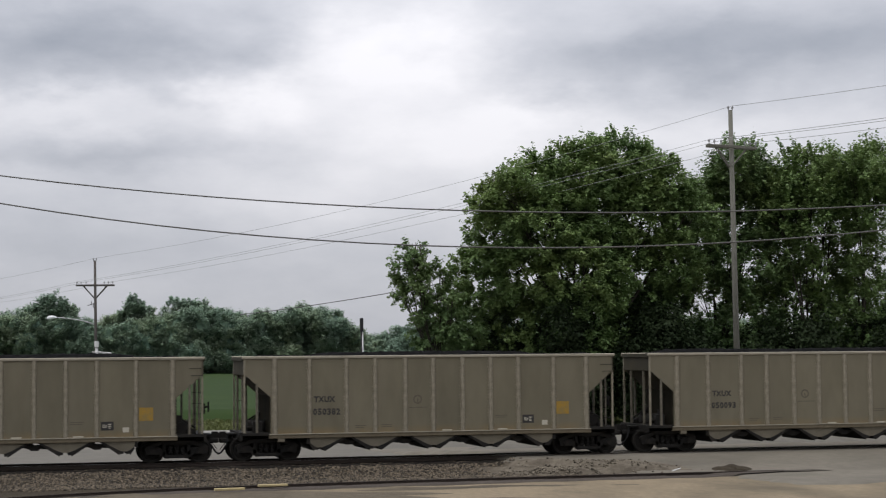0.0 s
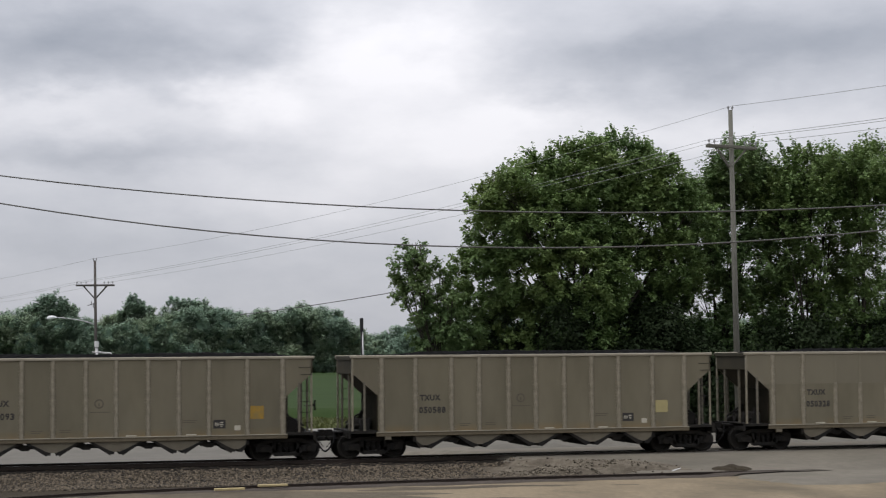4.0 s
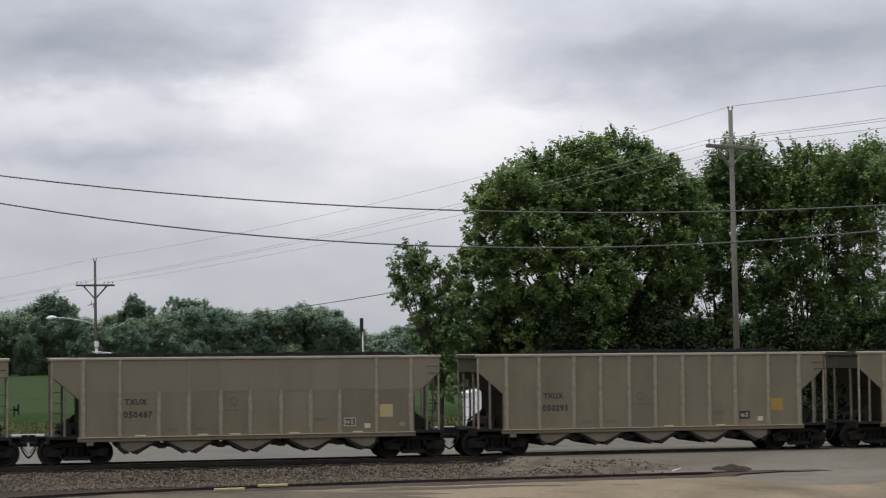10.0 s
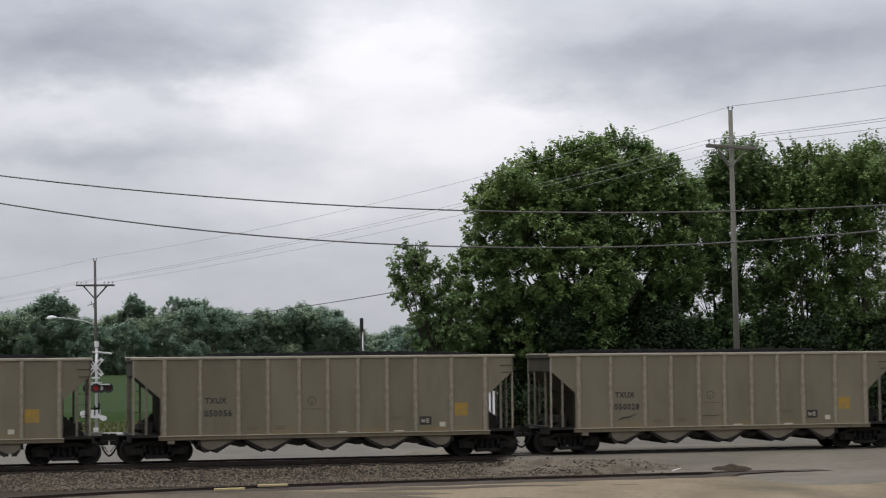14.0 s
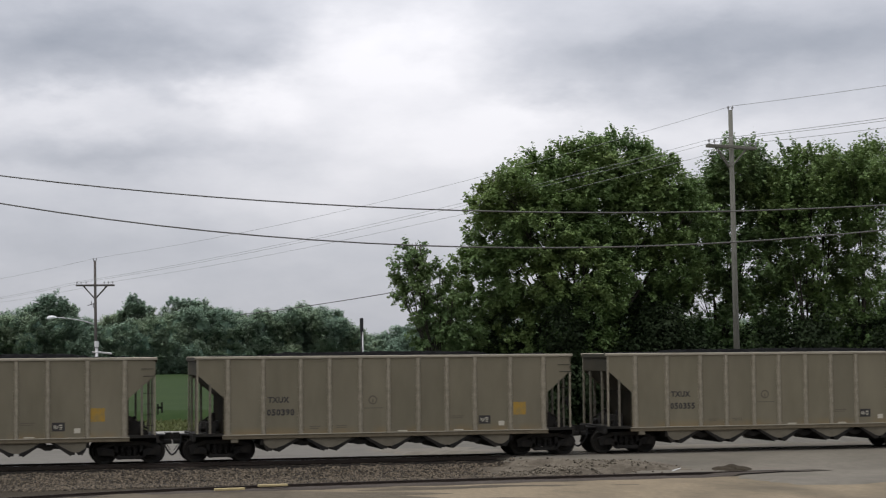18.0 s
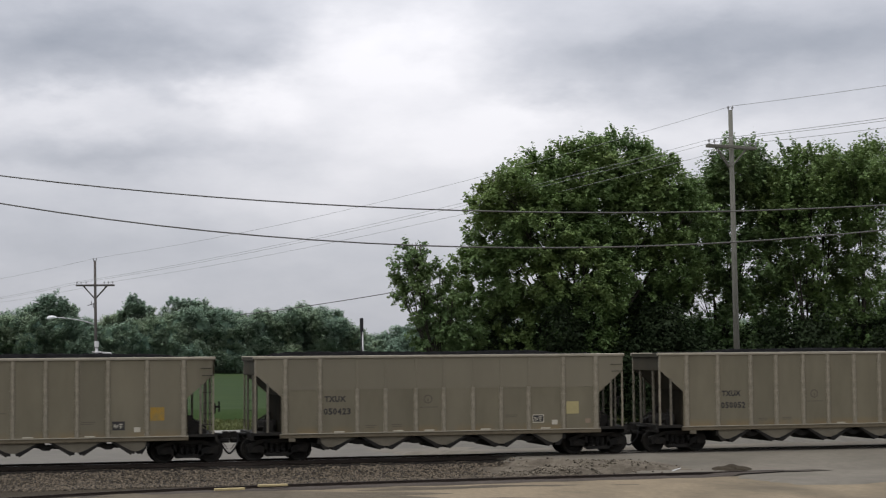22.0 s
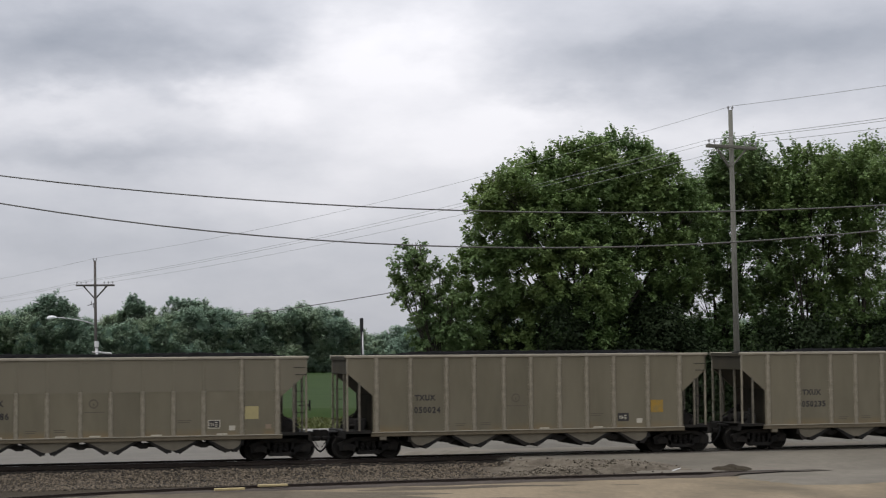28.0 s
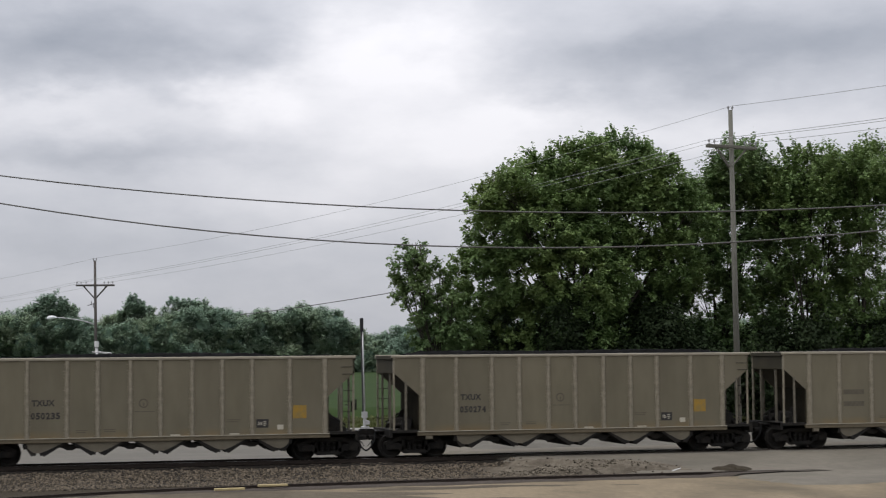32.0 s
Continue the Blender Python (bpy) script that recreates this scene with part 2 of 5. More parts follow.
CONCRETE = material("pale_concrete_road", (0.229, 0.222, 0.200), 0.9, dark=(0.185, 0.178, 0.163), grain=2, amount=0.6, stain=(0.155, 0.148, 0.129), stain_scale=0.2, spec=0.1)
REDSTRIPE = material("dark_red_reflective_stripe", (0.055, 0.018, 0.016), 0.5, dark=(0.035, 0.014, 0.012), grain=8)
YELLOWBOARD = material("yellow_painted_board", (0.40, 0.325, 0.165), 0.8, dark=(0.28, 0.225, 0.115), grain=6, amount=0.7)
FADEDPINK = material("faded_pink_notice", (0.225, 0.165, 0.115), 0.7, dark=(0.18, 0.145, 0.10), grain=8, amount=0.7)


# ---- mesh helpers ----
class Shape:
    """Gathers plain solids into one mesh."""

    def __init__(self):
        self.v, self.f = [], []

    def add(self, verts, faces):
        n = len(self.v)
        self.v += [tuple(p) for p in verts]
        self.f += [tuple(i + n for i in f) for f in faces]
        return self

    def box(self, x0, x1, y0, y1, z0, z1):
        p = [(x, y, z) for z in (z0, z1) for y in (y0, y1) for x in (x0, x1)]
        return self.add(p, [(0, 2, 3, 1), (4, 5, 7, 6), (0, 1, 5, 4), (2, 6, 7, 3), (0, 4, 6, 2), (1, 3, 7, 5)])

    def slab(self, x0, x1, y0, y1, z0, z1, c=0.02):
        """A box with chamfered long edges, drawn along its longest side."""
        d = (x1 - x0, y1 - y0, z1 - z0)
        a = d.index(max(d))
        lo, hi = [(x0, y0, z0), (x1, y1, z1)]
        i, j = [k for k in range(3) if k != a]
        c = min(c, 0.3 * d[i], 0.3 * d[j])
        ring = [(lo[i] + c, lo[j]), (hi[i] - c, lo[j]), (hi[i], lo[j] + c), (hi[i], hi[j] - c), (hi[i] - c, hi[j]), (lo[i] + c, hi[j]), (lo[i], hi[j] - c), (lo[i], lo[j] + c)]
        if a == 1:
            ring.reverse()
        p = []
        for s in (lo[a], hi[a]):
            for u, w in ring:
                q = [0, 0, 0]
                q[a], q[i], q[j] = s, u, w
                p.append(q)
        return self.add(p, [tuple(range(7, -1, -1)), tuple(range(8, 16))] + [(k, (k + 1) % 8, (k + 1) % 8 + 8, k + 8) for k in range(8)])

    def prism_y(self, ring, y0, y1):
        """A ring of (x, z), counter-clockwise seen from the camera, drawn along y."""
        n = len(ring)
        p = [(x, y0, z) for x, z in ring] + [(x, y1, z) for x, z in ring]
        return self.add(p, [tuple(range(n)), tuple(range(2 * n - 1, n - 1, -1))] + [(k, k + n, (k + 1) % n + n, (k + 1) % n) for k in range(n)])

    def tube(self, a, b, r0, r1=None, n=8, caps=True):
        a, b = Vector(a), Vector(b)
        r1 = r0 if r1 is None else r1
        d = (b - a).normalized()
        u = d.cross(Vector((0, 0, 1)) if abs(d.z) < 0.9 else Vector((1, 0, 0))).normalized()
        w = d.cross(u)
        p = [c + (u * math.cos(t) + w * math.sin(t)) * r for c, r in ((a, r0), (b, r1)) for t in [2 * math.pi * k / n for k in range(n)]]
        f = [(k, k + n, (k + 1) % n + n, (k + 1) % n) for k in range(n)]
        if caps:
            f += [tuple(range(n)), tuple(range(2 * n - 1, n - 1, -1))]
        return self.add(p, f)

    def chain(self, pts, radii, n=6):
        for k in range(len(pts) - 1):
            self.tube(pts[k], pts[k + 1], radii[k], radii[k + 1], n, caps=True)
        return self

    def pipe(self, pts, radii, n=8):
        """One unbroken tube along a line of points."""
        pts = [Vector(p) for p in pts]
        v = []
        for k, p in enumerate(pts):
            d = (pts[min(k + 1, len(pts) - 1)] - pts[max(k - 1, 0)]).normalized()
            u = d.cross(Vector((0, 0, 1)) if abs(d.z) < 0.95 else Vector((0, 1, 0))).normalized()
            w = d.cross(u)
            v += [p + (u * math.cos(2 * math.pi * i / n) + w * math.sin(2 * math.pi * i / n)) * radii[k] for i in range(n)]
        m = len(pts)
        f = [(i * n + k, i * n + (k + 1) % n, (i + 1) * n + (k + 1) % n, (i + 1) * n + k) for i in range(m - 1) for k in range(n)]
        return self.add(v, f + [tuple(range(n)), tuple(range(m * n - 1, m * n - n - 1, -1))])

    def lathe_y(self, cx, cz, ring, n=24):
        """A profile of (radius, y) turned about the axis along y through (cx, cz)."""
        p = [(cx + r * math.cos(2 * math.pi * k / n), y, cz + r * math.sin(2 * math.pi * k / n)) for r, y in ring for k in range(n)]
        m = len(ring)
        f = [(i * n + k, i * n + (k + 1) % n, (i + 1) * n + (k + 1) % n, (i + 1) * n + k) for i in range(m - 1) for k in range(n)]
        f += [tuple(range(n - 1, -1, -1)), tuple((m - 1) * n + k for k in range(n))]
        return self.add(p, f)

    def mesh(self, name, mat, smooth=False, shift=(0, 0, 0)):
        me = bpy.data.meshes.new(name)
        v = np.array(self.v, float) + np.array(shift, float)
        me.from_pydata(v.tolist(), [], self.f)
        me.materials.append(mat)
        bm = bmesh.new()
        bm.from_mesh(me)
        bmesh.ops.recalc_face_normals(bm, faces=bm.faces)
        bm.to_mesh(me)
        bm.free()
        if smooth:
            me.polygons.foreach_set("use_smooth", [True] * len(me.polygons))
        me.update()
        return me


def part(name, shape, mat, parent, label="", at=None, smooth=False):
    data = shape if isinstance(shape, bpy.types.Mesh) else shape.mesh(name, mat, smooth)
    ob = new(name, data)
    ob.parent = parent
    if at is not None:
        ob.matrix_basis = at
    return tagged(ob, label)


def thing(name, at, label, category, group="", kind=""):
    ob = new(name)
    ob.empty_display_size = 0.3
    ob.matrix_basis = at
    return tagged(ob, label, category, group, kind)


def quads_mesh(name, corners, mat, smooth=False):
    """A mesh of loose quads from an array of (n, 4, 3)."""
    n = len(corners)
    me = bpy.data.meshes.new(name)
    me.vertices.add(4 * n)
    me.vertices.foreach_set("co", corners.reshape(-1).astype(np.float32))
    me.loops.add(4 * n)
    me.loops.foreach_set("vertex_index", np.arange(4 * n, dtype=np.int32))
    me.polygons.add(n)
    me.polygons.foreach_set("loop_start", np.arange(0, 4 * n, 4, dtype=np.int32))
    me.materials.append(mat)
    me.update(calc_edges=True)
    return me


def sheet(name, xs, ys, height, mat, label, category, inside=None):
    """A ground sheet over the grid xs by ys at height(x, y)."""
    X, Y = np.meshgrid(np.array(xs, float), np.array(ys, float))
    H = height(X, Y)
    nx, ny = len(xs), len(ys)
    idx = np.arange(nx * ny).reshape(ny, nx)
    faces = np.stack([idx[:-1, :-1], idx[:-1, 1:], idx[1:, 1:], idx[1:, :-1]], -1).reshape(-1, 4)
    if inside is not None:
        cx, cy = (X[:-1, :-1] + X[1:, 1:]) / 2, (Y[:-1, :-1] + Y[1:, 1:]) / 2
        faces = faces[inside(cx, cy).reshape(-1)]
    me = bpy.data.meshes.new(name)
    me.from_pydata(np.stack([X, Y, H], -1).reshape(-1, 3).tolist(), [], faces.tolist())
    me.materials.append(mat)
    me.polygons.foreach_set("use_smooth", [True] * len(me.polygons))
    ob = new(name, me)
    return tagged(ob, label, category, kind="structure")


def ripple(x, y, seed=0.0):
    """A smooth uneven field of about -1 to 1."""
    return (np.sin(0.9 * x + 1.3 * y + seed) + np.sin(1.7 * x - 0.8 * y + 2.1 + seed) + np.sin(0.37 * x + 0.53 * y + 4.2 + seed) + np.sin(3.1 * x + 2.3 * y + seed)) / 4


def step(x, a, b):
    t = np.clip((x - a) / (b - a), 0, 1)
    return t * t * (3 - 2 * t)


# ---- ground ----
def siding_y(x):
    """The line of the siding's nearer rail, which swings towards the camera."""
    x = np.asarray(x, float)
    return -5.6 - 2.53 * np.exp(-(np.clip(x, 0, None) - 2) / 6.0) + 0.58 * np.clip(x, None, 0)


def road_edge(y):
    """Where the crossing's pavement begins."""
    return 18.9 + 1.35 * np.clip(-y - 1.5, 0, 5) + 0.5 * ripple(y * 1.5, 0.3 * y) - 3.0 * step(y, 4, 14)


def ballast_z(x, y):
    z = -0.29 - 0.31 * step(-y, -0.2, 3.6) - 0.33 * step(y, 3.2, 6.0) + 0.022 * ripple(2.1 * x, 2.6 * y)
    return z - 0.25 * step(siding_y(x) - y, 0.0, 0.6)


def road_z(x, y):
    z = -0.115 - 0.42 * step(-y, 0.4, 5.4) - 0.36 * step(y, 4.4, 13)
    e = road_edge(y)
    z = z + 0.03 * ripple(0.7 * x, 0.6 * y) * step(np.abs(y - 1.5), 1.8, 4)
    return z - 0.75 * (1 - step(x, e - 1.1, e + 0.9)) - 0.3 * step(-y, 10.2 + 0.8 * ripple(0.5 * x, 1), 13.5)


def dirt_z(x, y):
    return -0.60 + 0.018 * ripple(0.8 * x, 0.9 * y, 1.0) - 0.25 * step(y - siding_y(x), -0.12, 0.3)


def lot_z(x, y):
    berm = 0.40 * step(x, 21, 25) * (1 - step(x, 44, 48)) * np.exp(-((y - 17) / 2.2) ** 2) * (0.75 + 0.5 * ripple(1.6 * x, 1.2 * y))
    return -0.50 + 0.02 * ripple(0.3 * x, 0.4 * y) + berm - 0.3 * step(y, 36.5 + 0.8 * ripple(0.2 * x, 0), 38.5) - 0.25 * (1 - step(y, 4.2, 6.0))


def axis(*pieces):
    out = []
    for a, b, n in pieces:
        out += list(np.linspace(a, b, n, endpoint=False))
    return out + [pieces[-1][1]]


FAR = axis((-2500, -300, 6), (-300, -60, 8), (-60, 120, 30), (120, 300, 8), (300, 2500, 6))
sheet("ground", FAR, FAR, lambda x, y: -0.70 + 0 * x, GRASS, "rough grassy open ground reaching to the horizon", "ground")
sheet("dirt_yard", axis((-60, -4, 30), (-4, 34, 150), (34, 90, 30)), axis((-95, -26, 24), (-26, -11, 40), (-11, -5, 70)), dirt_z, DIRT, "tan gravelly dirt yard with dark damp patches", "yard")
sheet("ballast_bed", axis((-60, -3, 40), (-3, 34, 190), (34, 90, 40)), axis((-10.4, 6.2, 100),), ballast_z, BALLAST, "grey crushed-stone ballast bed under the tracks", "ballast")
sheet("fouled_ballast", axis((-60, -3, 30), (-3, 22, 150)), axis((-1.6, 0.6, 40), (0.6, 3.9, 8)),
      lambda x, y: -0.24 - 0.27 * step(-y, 0.25 + 0.12 * ripple(1.1 * x, 0), 1.25 + 0.15 * ripple(1.3 * x, 2)) + 0.012 * ripple(6 * x, 7 * y) - 0.3 * step(y, 2.9, 3.6), DARKBED, "near-black ballast along the rails", "ballast")
sheet("siding_bed", axis((-6, 31.4, 170),), axis((0, 1, 10),), lambda x, y: -0.565 + 0.015 * ripple(4 * x, 5 * y), SIDINGSHADE, "dark brown dirt with the siding rail's shade in its colour", "ballast")
sheet("gravel_lot", axis((-80, 15, 40), (15, 52, 120), (52, 130, 30)), axis((4.2, 12, 20), (12, 22, 40), (22, 38.6, 24)), lot_z, LOT, "pale limestone gravel lot behind the railway", "lot")
sheet("road", axis((12, 36, 150), (36, 60, 40)), axis((-13.5, 14, 160),), road_z, ASPHALT, "worn pale asphalt crossing road ramped over the track", "road")
def rubble_z(x, y):
    base = np.maximum(ballast_z(x, y), road_z(x, y))
    hump = np.exp(-((x - 21.6 - 0.35 * (-3.4 - y)) / 3.4) ** 4 - ((y + 3.4 + 0.22 * (x - 21.6)) / 1.5) ** 4)
    bumps = 0.08 * ripple(2.3 * x, 4.1 * y) + 0.07 * ripple(6.7 * x, 9.1 * y, 2.0) + 0.05 * ripple(15 * x, 17 * y, 1.0)
    base = base - 0.3 * step(siding_y(x) + 1.75 - 0.14 * np.clip(x - 23, 0, 6) - y, 0.0, 0.35)
    return base + 0.27 * hump - 0.08 + bumps * hump


sheet("rubble_mound", axis((16.5, 29, 150),), axis((-7, -0.6, 80),), rubble_z, RUBBLE, "low grey mound of broken rubble beside the crossing", "rubble")
def heap_z(x, y):
    r = np.sqrt(((x - 26.9) / 0.8) ** 2 + ((y + 4.45) / 0.42) ** 2) * (1 + 0.25 * ripple(5 * x, 7 * y, 1.0))
    return np.maximum(rubble_z(x, y), road_z(x, y)) + 0.24 * np.clip(1 - r, 0, 1) ** 0.7 * 0.75 * (1 + 0.6 * ripple(7 * x, 9 * y)) - 0.10 * step(r, 0.9, 1.1)


sheet("dirt_heap", axis((25.8, 28.0, 50),), axis((-5.0, -3.6, 34),), heap_z, BALLAST, "small dark heap of dirt beside the siding's end", "dirt heap")
sheet("packed_gravel", axis((-6, 27, 130),), axis((-19, -6.6, 60),), lambda x, y: dirt_z(x, y) + 0.03 - 0.08 * step(x + 0.9 * (y + 11) + 3.0 * ripple(0.6 * x, 1.7 * y), 9, 19), PACKED, "packed brown gravel along the siding", "gravel")
sheet("damp_patch", axis((10, 21.5, 90),), axis((-9.4, -7.0, 50),), lambda x, y: dirt_z(x, y) + 0.02 + 0.05 * np.exp(-((x - 15.6) / 3.4) ** 4 - ((y + 8.2 - 0.06 * (x - 15.6)) / 0.45) ** 2) + 0.03 * ripple(1.1 * x, 5 * y) - 0.04
      - 0.08 * step(np.abs(y + 8.2), 0.8, 1.1), DAMP, "dark damp streaks in the dirt yard", "damp patch")
def berm_z(x, y):
    top = np.exp(-((y - 10.5) / 1.6) ** 2) * step(x, 19.5, 22.5) * (1 - step(x, 39, 43))
    return lot_z(x, y) - 0.06 + top * (0.44 + 0.16 * ripple(1.7 * x, 1.3 * y) + 0.07 * ripple(5.3 * x, 4.9 * y))


sheet("gravel_berm", axis((18.5, 44, 170),), axis((7.2, 13.8, 50),), berm_z, LOT, "low grey gravel berm beyond the main track", "gravel")
sheet("far_road", axis((-60, 90, 60),), axis((29, 38, 12),), lambda x, y: -0.485 + 0.0 * x - 0.06 * (1 - step(y, 29, 30)) - 0.06 * step(y, 37.2, 38), CONCRETE, "pale concrete road along the field", "road")
sheet("field", axis((-90, 220, 120),), axis((54, 100, 40), (100, 262, 50)), lambda x, y: 0.10 + 0.07 * ripple(1.3 * x, 0.9 * y) + 0.05 * ripple(0.2 * x, 0.11 * y) - 0.9 * (1 - step(y, 54, 56)), FIELD,
      "flat green soybean field behind the lot", "field")


# The strip lies mostly before the near rail, as that rail's painted shade.
bed = bpy.data.objects["siding_bed"].data
for v in bed.vertices:
    v.co.z -= 0.06 * max(0.0, 1 - 5 * v.co.y)
    wide = 1.5 - 0.7 * float(step(v.co.x, 22, 28)) - 0.6 * float(step(v.co.x, 27, 31))
    v.co.y = float(siding_y(v.co.x)) - 0.80 * wide + wide * v.co.y
    v.co.z = max(v.co.z, float(road_z(v.co.x, v.co.y)) + 0.045) - 0.12 * float(step(v.co.x, 29.5, 31.4))


def scatter_quads(n, x0, x1, y0, y1, z, size, mat, name, label, category, upright=0.8, seed=1):
    """Loose blades or leaves standing on a patch, as one object."""
    rng = np.random.default_rng(seed)
    c = np.stack([rng.uniform(x0, x1, n), rng.uniform(y0, y1, n), np.full(n, z)], -1)
    a = rng.uniform(0, 2 * math.pi, n)
    side = np.stack([np.cos(a), np.sin(a), np.zeros(n)], -1) * (size * rng.uniform(0.15, 0.4, n))[:, None]
    up = np.stack([rng.normal(0, 0.35, n), rng.normal(0, 0.35, n), rng.uniform(0.6, 1.2, n) * upright], -1) * (size * rng.uniform(0.6, 1.3, n))[:, None]
    q = np.stack([c - side, c + side, c + side * 0.5 + up, c - side * 0.5 + up], 1)
    return tagged(new(name, quads_mesh(name, q, mat)), label, category, kind="stuff")


scatter_quads(28000, -8, 70, 38.8, 57, -0.70, 0.30, BLADE, "grass", "tall yellowish-green verge grass beside the gravel lot", "grass", seed=2)
scatter_quads(1500, 27, 50, 27, 36, -0.62, 0.5, BLADE, "weeds", "green weeds under the maple trees", "weeds", seed=4)


def stones(n, seed, rubble=False):
    """Angular ballast stones on the near shoulder, or broken chunks on the mound."""
    rng = np.random.default_rng(seed)
    base = np.array([(-1, -.6, -.5), (.9, -.8, -.5), (1, .7, -.4), (-.8, .9, -.5), (-.7, -.5, .6), (.6, -.6, .7), (.7, .5, .5), (-.5, .6, .8)])
    quads = np.array([(0, 3, 2, 1), (4, 5, 6, 7), (0, 1, 5, 4), (1, 2, 6, 5), (2, 3, 7, 6), (3, 0, 4, 7)])
    x = rng.uniform(-1.5, 27, n)
    y = rng.uniform(-4.6, 0.35, n) - 0.6 * rng.random(n) ** 3
    keep = x < road_edge(y) + rng.uniform(-0.8, 0.9, n)
    if rubble:
        x, y = rng.normal(20.4, 1.5, n), rng.normal(-3.9, 0.8, n)
        x[: n // 10], y[: n // 10] = rng.normal(26.9, 0.4, n // 10), rng.normal(-4.5, 0.16, n // 10)
        keep = ((ripple(2.6 * x, 4.5 * y, 1.0) > -0.05) | (x > 25.5)) & (y > siding_y(x) + 1.3)
    x, y = x[keep], y[keep]
    n = len(x)
    r = rng.uniform(0.016, 0.050, n) if rubble else rng.uniform(0.022, 0.056, n)
    z = (rubble_z(x, y) if rubble else np.maximum(ballast_z(x, y), road_z(x, y))) + 0.3 * r
    jit = base[None] * (1 + rng.normal(0, 0.18, (n, 8, 3)))
    a = rng.uniform(0, 2 * math.pi, n)
    b = rng.normal(0, 0.5, n)
    ca, sa, cb, sb = np.cos(a)[:, None], np.sin(a)[:, None], np.cos(b)[:, None], np.sin(b)[:, None]
    px, py, pz = jit[..., 0], jit[..., 1], jit[..., 2]
    py, pz = cb * py - sb * pz, sb * py + cb * pz
    px, py = ca * px - sa * py, sa * px + ca * py
    v = np.stack([px * r[:, None] + x[:, None], py * r[:, None] + y[:, None], pz * r[:, None] + z[:, None]], -1)
    f = (quads[None] + 8 * np.arange(n)[:, None, None]).reshape(-1, 4)
    me = bpy.data.meshes.new("ballast_stones")
    me.vertices.add(8 * n)
    me.vertices.foreach_set("co", v.reshape(-1).astype(np.float32))
    me.loops.add(24 * n)
    me.loops.foreach_set("vertex_index", f.reshape(-1).astype(np.int32))
    me.polygons.add(6 * n)
    me.polygons.foreach_set("loop_start", np.arange(0, 24 * n, 4, dtype=np.int32))
    me.materials.append(CHUNK if rubble else STONE)
    me.update(calc_edges=True)
    if rubble:
        return tagged(new("rubble_chunks", me), "dark broken chunks scattered on the grey mound", "rubble", kind="stuff")
    return tagged(new("ballast_stones", me), "loose grey crushed stones on the ballast shoulder", "gravel", kind="stuff")


stones(20000, 7)
stones(2600, 8, True)


# ---- tracks ----
RAIL_RING = [(-0.07, -0.17), (0.07, -0.17), (0.07, -0.155), (0.012, -0.13), (0.012, -0.045), (0.036, -0.032), (0.036, -0.003), (0.03, 0.0), (-0.03, 0.0), (-0.036, -0.003), (-0.036, -0.032), (-0.012, -0.045),
             (-0.012, -0.13), (-0.07, -0.155)]


def rail_mesh(path, polished=True):
    """A rail's section drawn along a list of (x, y, z)."""
    s = Shape()
    n = len(RAIL_RING)
    v = [(x, y + u, z + w) for x, y, z in path for u, w in RAIL_RING]
    f = [(i * n + k, i * n + (k + 1) % n, (i + 1) * n + (k + 1) % n, (i + 1) * n + k) for i in range(len(path) - 1) for k in range(n)]
    s.add(v, f + [tuple(range(n)), tuple(range((len(path) - 1) * n + n - 1, (len(path) - 1) * n - 1, -1))])
    me = s.mesh("rail", RAIL)
    me.materials.append(RAILTOP)
    for p in me.polygons:
        if polished and p.normal.z > 0.9 and p.center.z > path[0][2] - 0.01:
            p.material_index = 1
    return me


MID, RAIL_Z = 1.525, -0.09
main = thing("main_track", pose(0, MID, RAIL_Z), "rusty main line rails on creosoted ties in stone ballast", "railway track", kind="structure")
for side in (-0.7525, 0.7525):
    part("rail", rail_mesh([(x, side, 0) for x in range(-90, 141, 10)]), RAIL, main)
tie_mesh = Shape().slab(-0.115, 0.115, -1.3, 1.3, -0.36, -0.168, 0.012).mesh("tie", TIE)
rng = random.Random(5)
for k in range(110):
    part("tie", tie_mesh, TIE, main, at=pose(-10 + 0.51 * k, rng.uniform(-0.03, 0.03), rng.uniform(-0.012, 0.004), 0, 0, rng.uniform(-1, 1)))
plate_mesh = Shape().slab(-0.09, 0.09, -0.19, 0.19, -0.172, -0.158, 0.004).mesh("tie_plate", RAIL)
for k in range(70):
    part("tie_plate", plate_mesh, RAIL, main, at=pose(-8 + 0.51 * k, -0.7525, 0))

siding = thing("siding_track", pose(0, 0, -0.46), "rust-brown siding rails sunk into gravel and dirt", "railway track", kind="structure")
XS = [-60, -30] + [0.8 * k - 6 for k in range(44)]
for shift, end in ((0.0, 30.8), (1.435, -1.0)):
    part("rail", rail_mesh([(x, float(siding_y(x)) + shift, -0.004 - 0.10 * max(0.0, (x - 29.0) / 1.8)) for x in XS if x <= end], False), RAIL, siding)
for k in range(62):
    x = -6 + 0.52 * k
    part("tie", tie_mesh, TIE, siding, at=pose(x, float(siding_y(x)) + 0.72, 0.005 + rng.uniform(-0.02, 0.01), 0, 0, rng.uniform(-2, 2)))
for x0, y0, turn in ((7.05, -8.0, 1.0), (8.67, -6.78, 1.0)):
    board = tagged(new("yellow_board", Shape().slab(0, 1.0, -0.09, 0.09, 0, 0.075, 0.012).mesh("yellow_board", YELLOWBOARD)), "faded yellow painted board lying by the siding rail", "board", "yellow boards by the siding")
    board.matrix_basis = pose(x0, y0, -0.50, 0, 0, turn * 5)
scrap = tagged(new("scrap_board", Shape().slab(0, 0.40, -0.03, 0.03, 0, 0.03, 0.008).mesh("scrap_board", WEATHERED)), "short pale scrap board on the ballast edge", "debris")
scrap.matrix_basis = pose(23.9, -5.9, -0.40, 0, -12, 20)


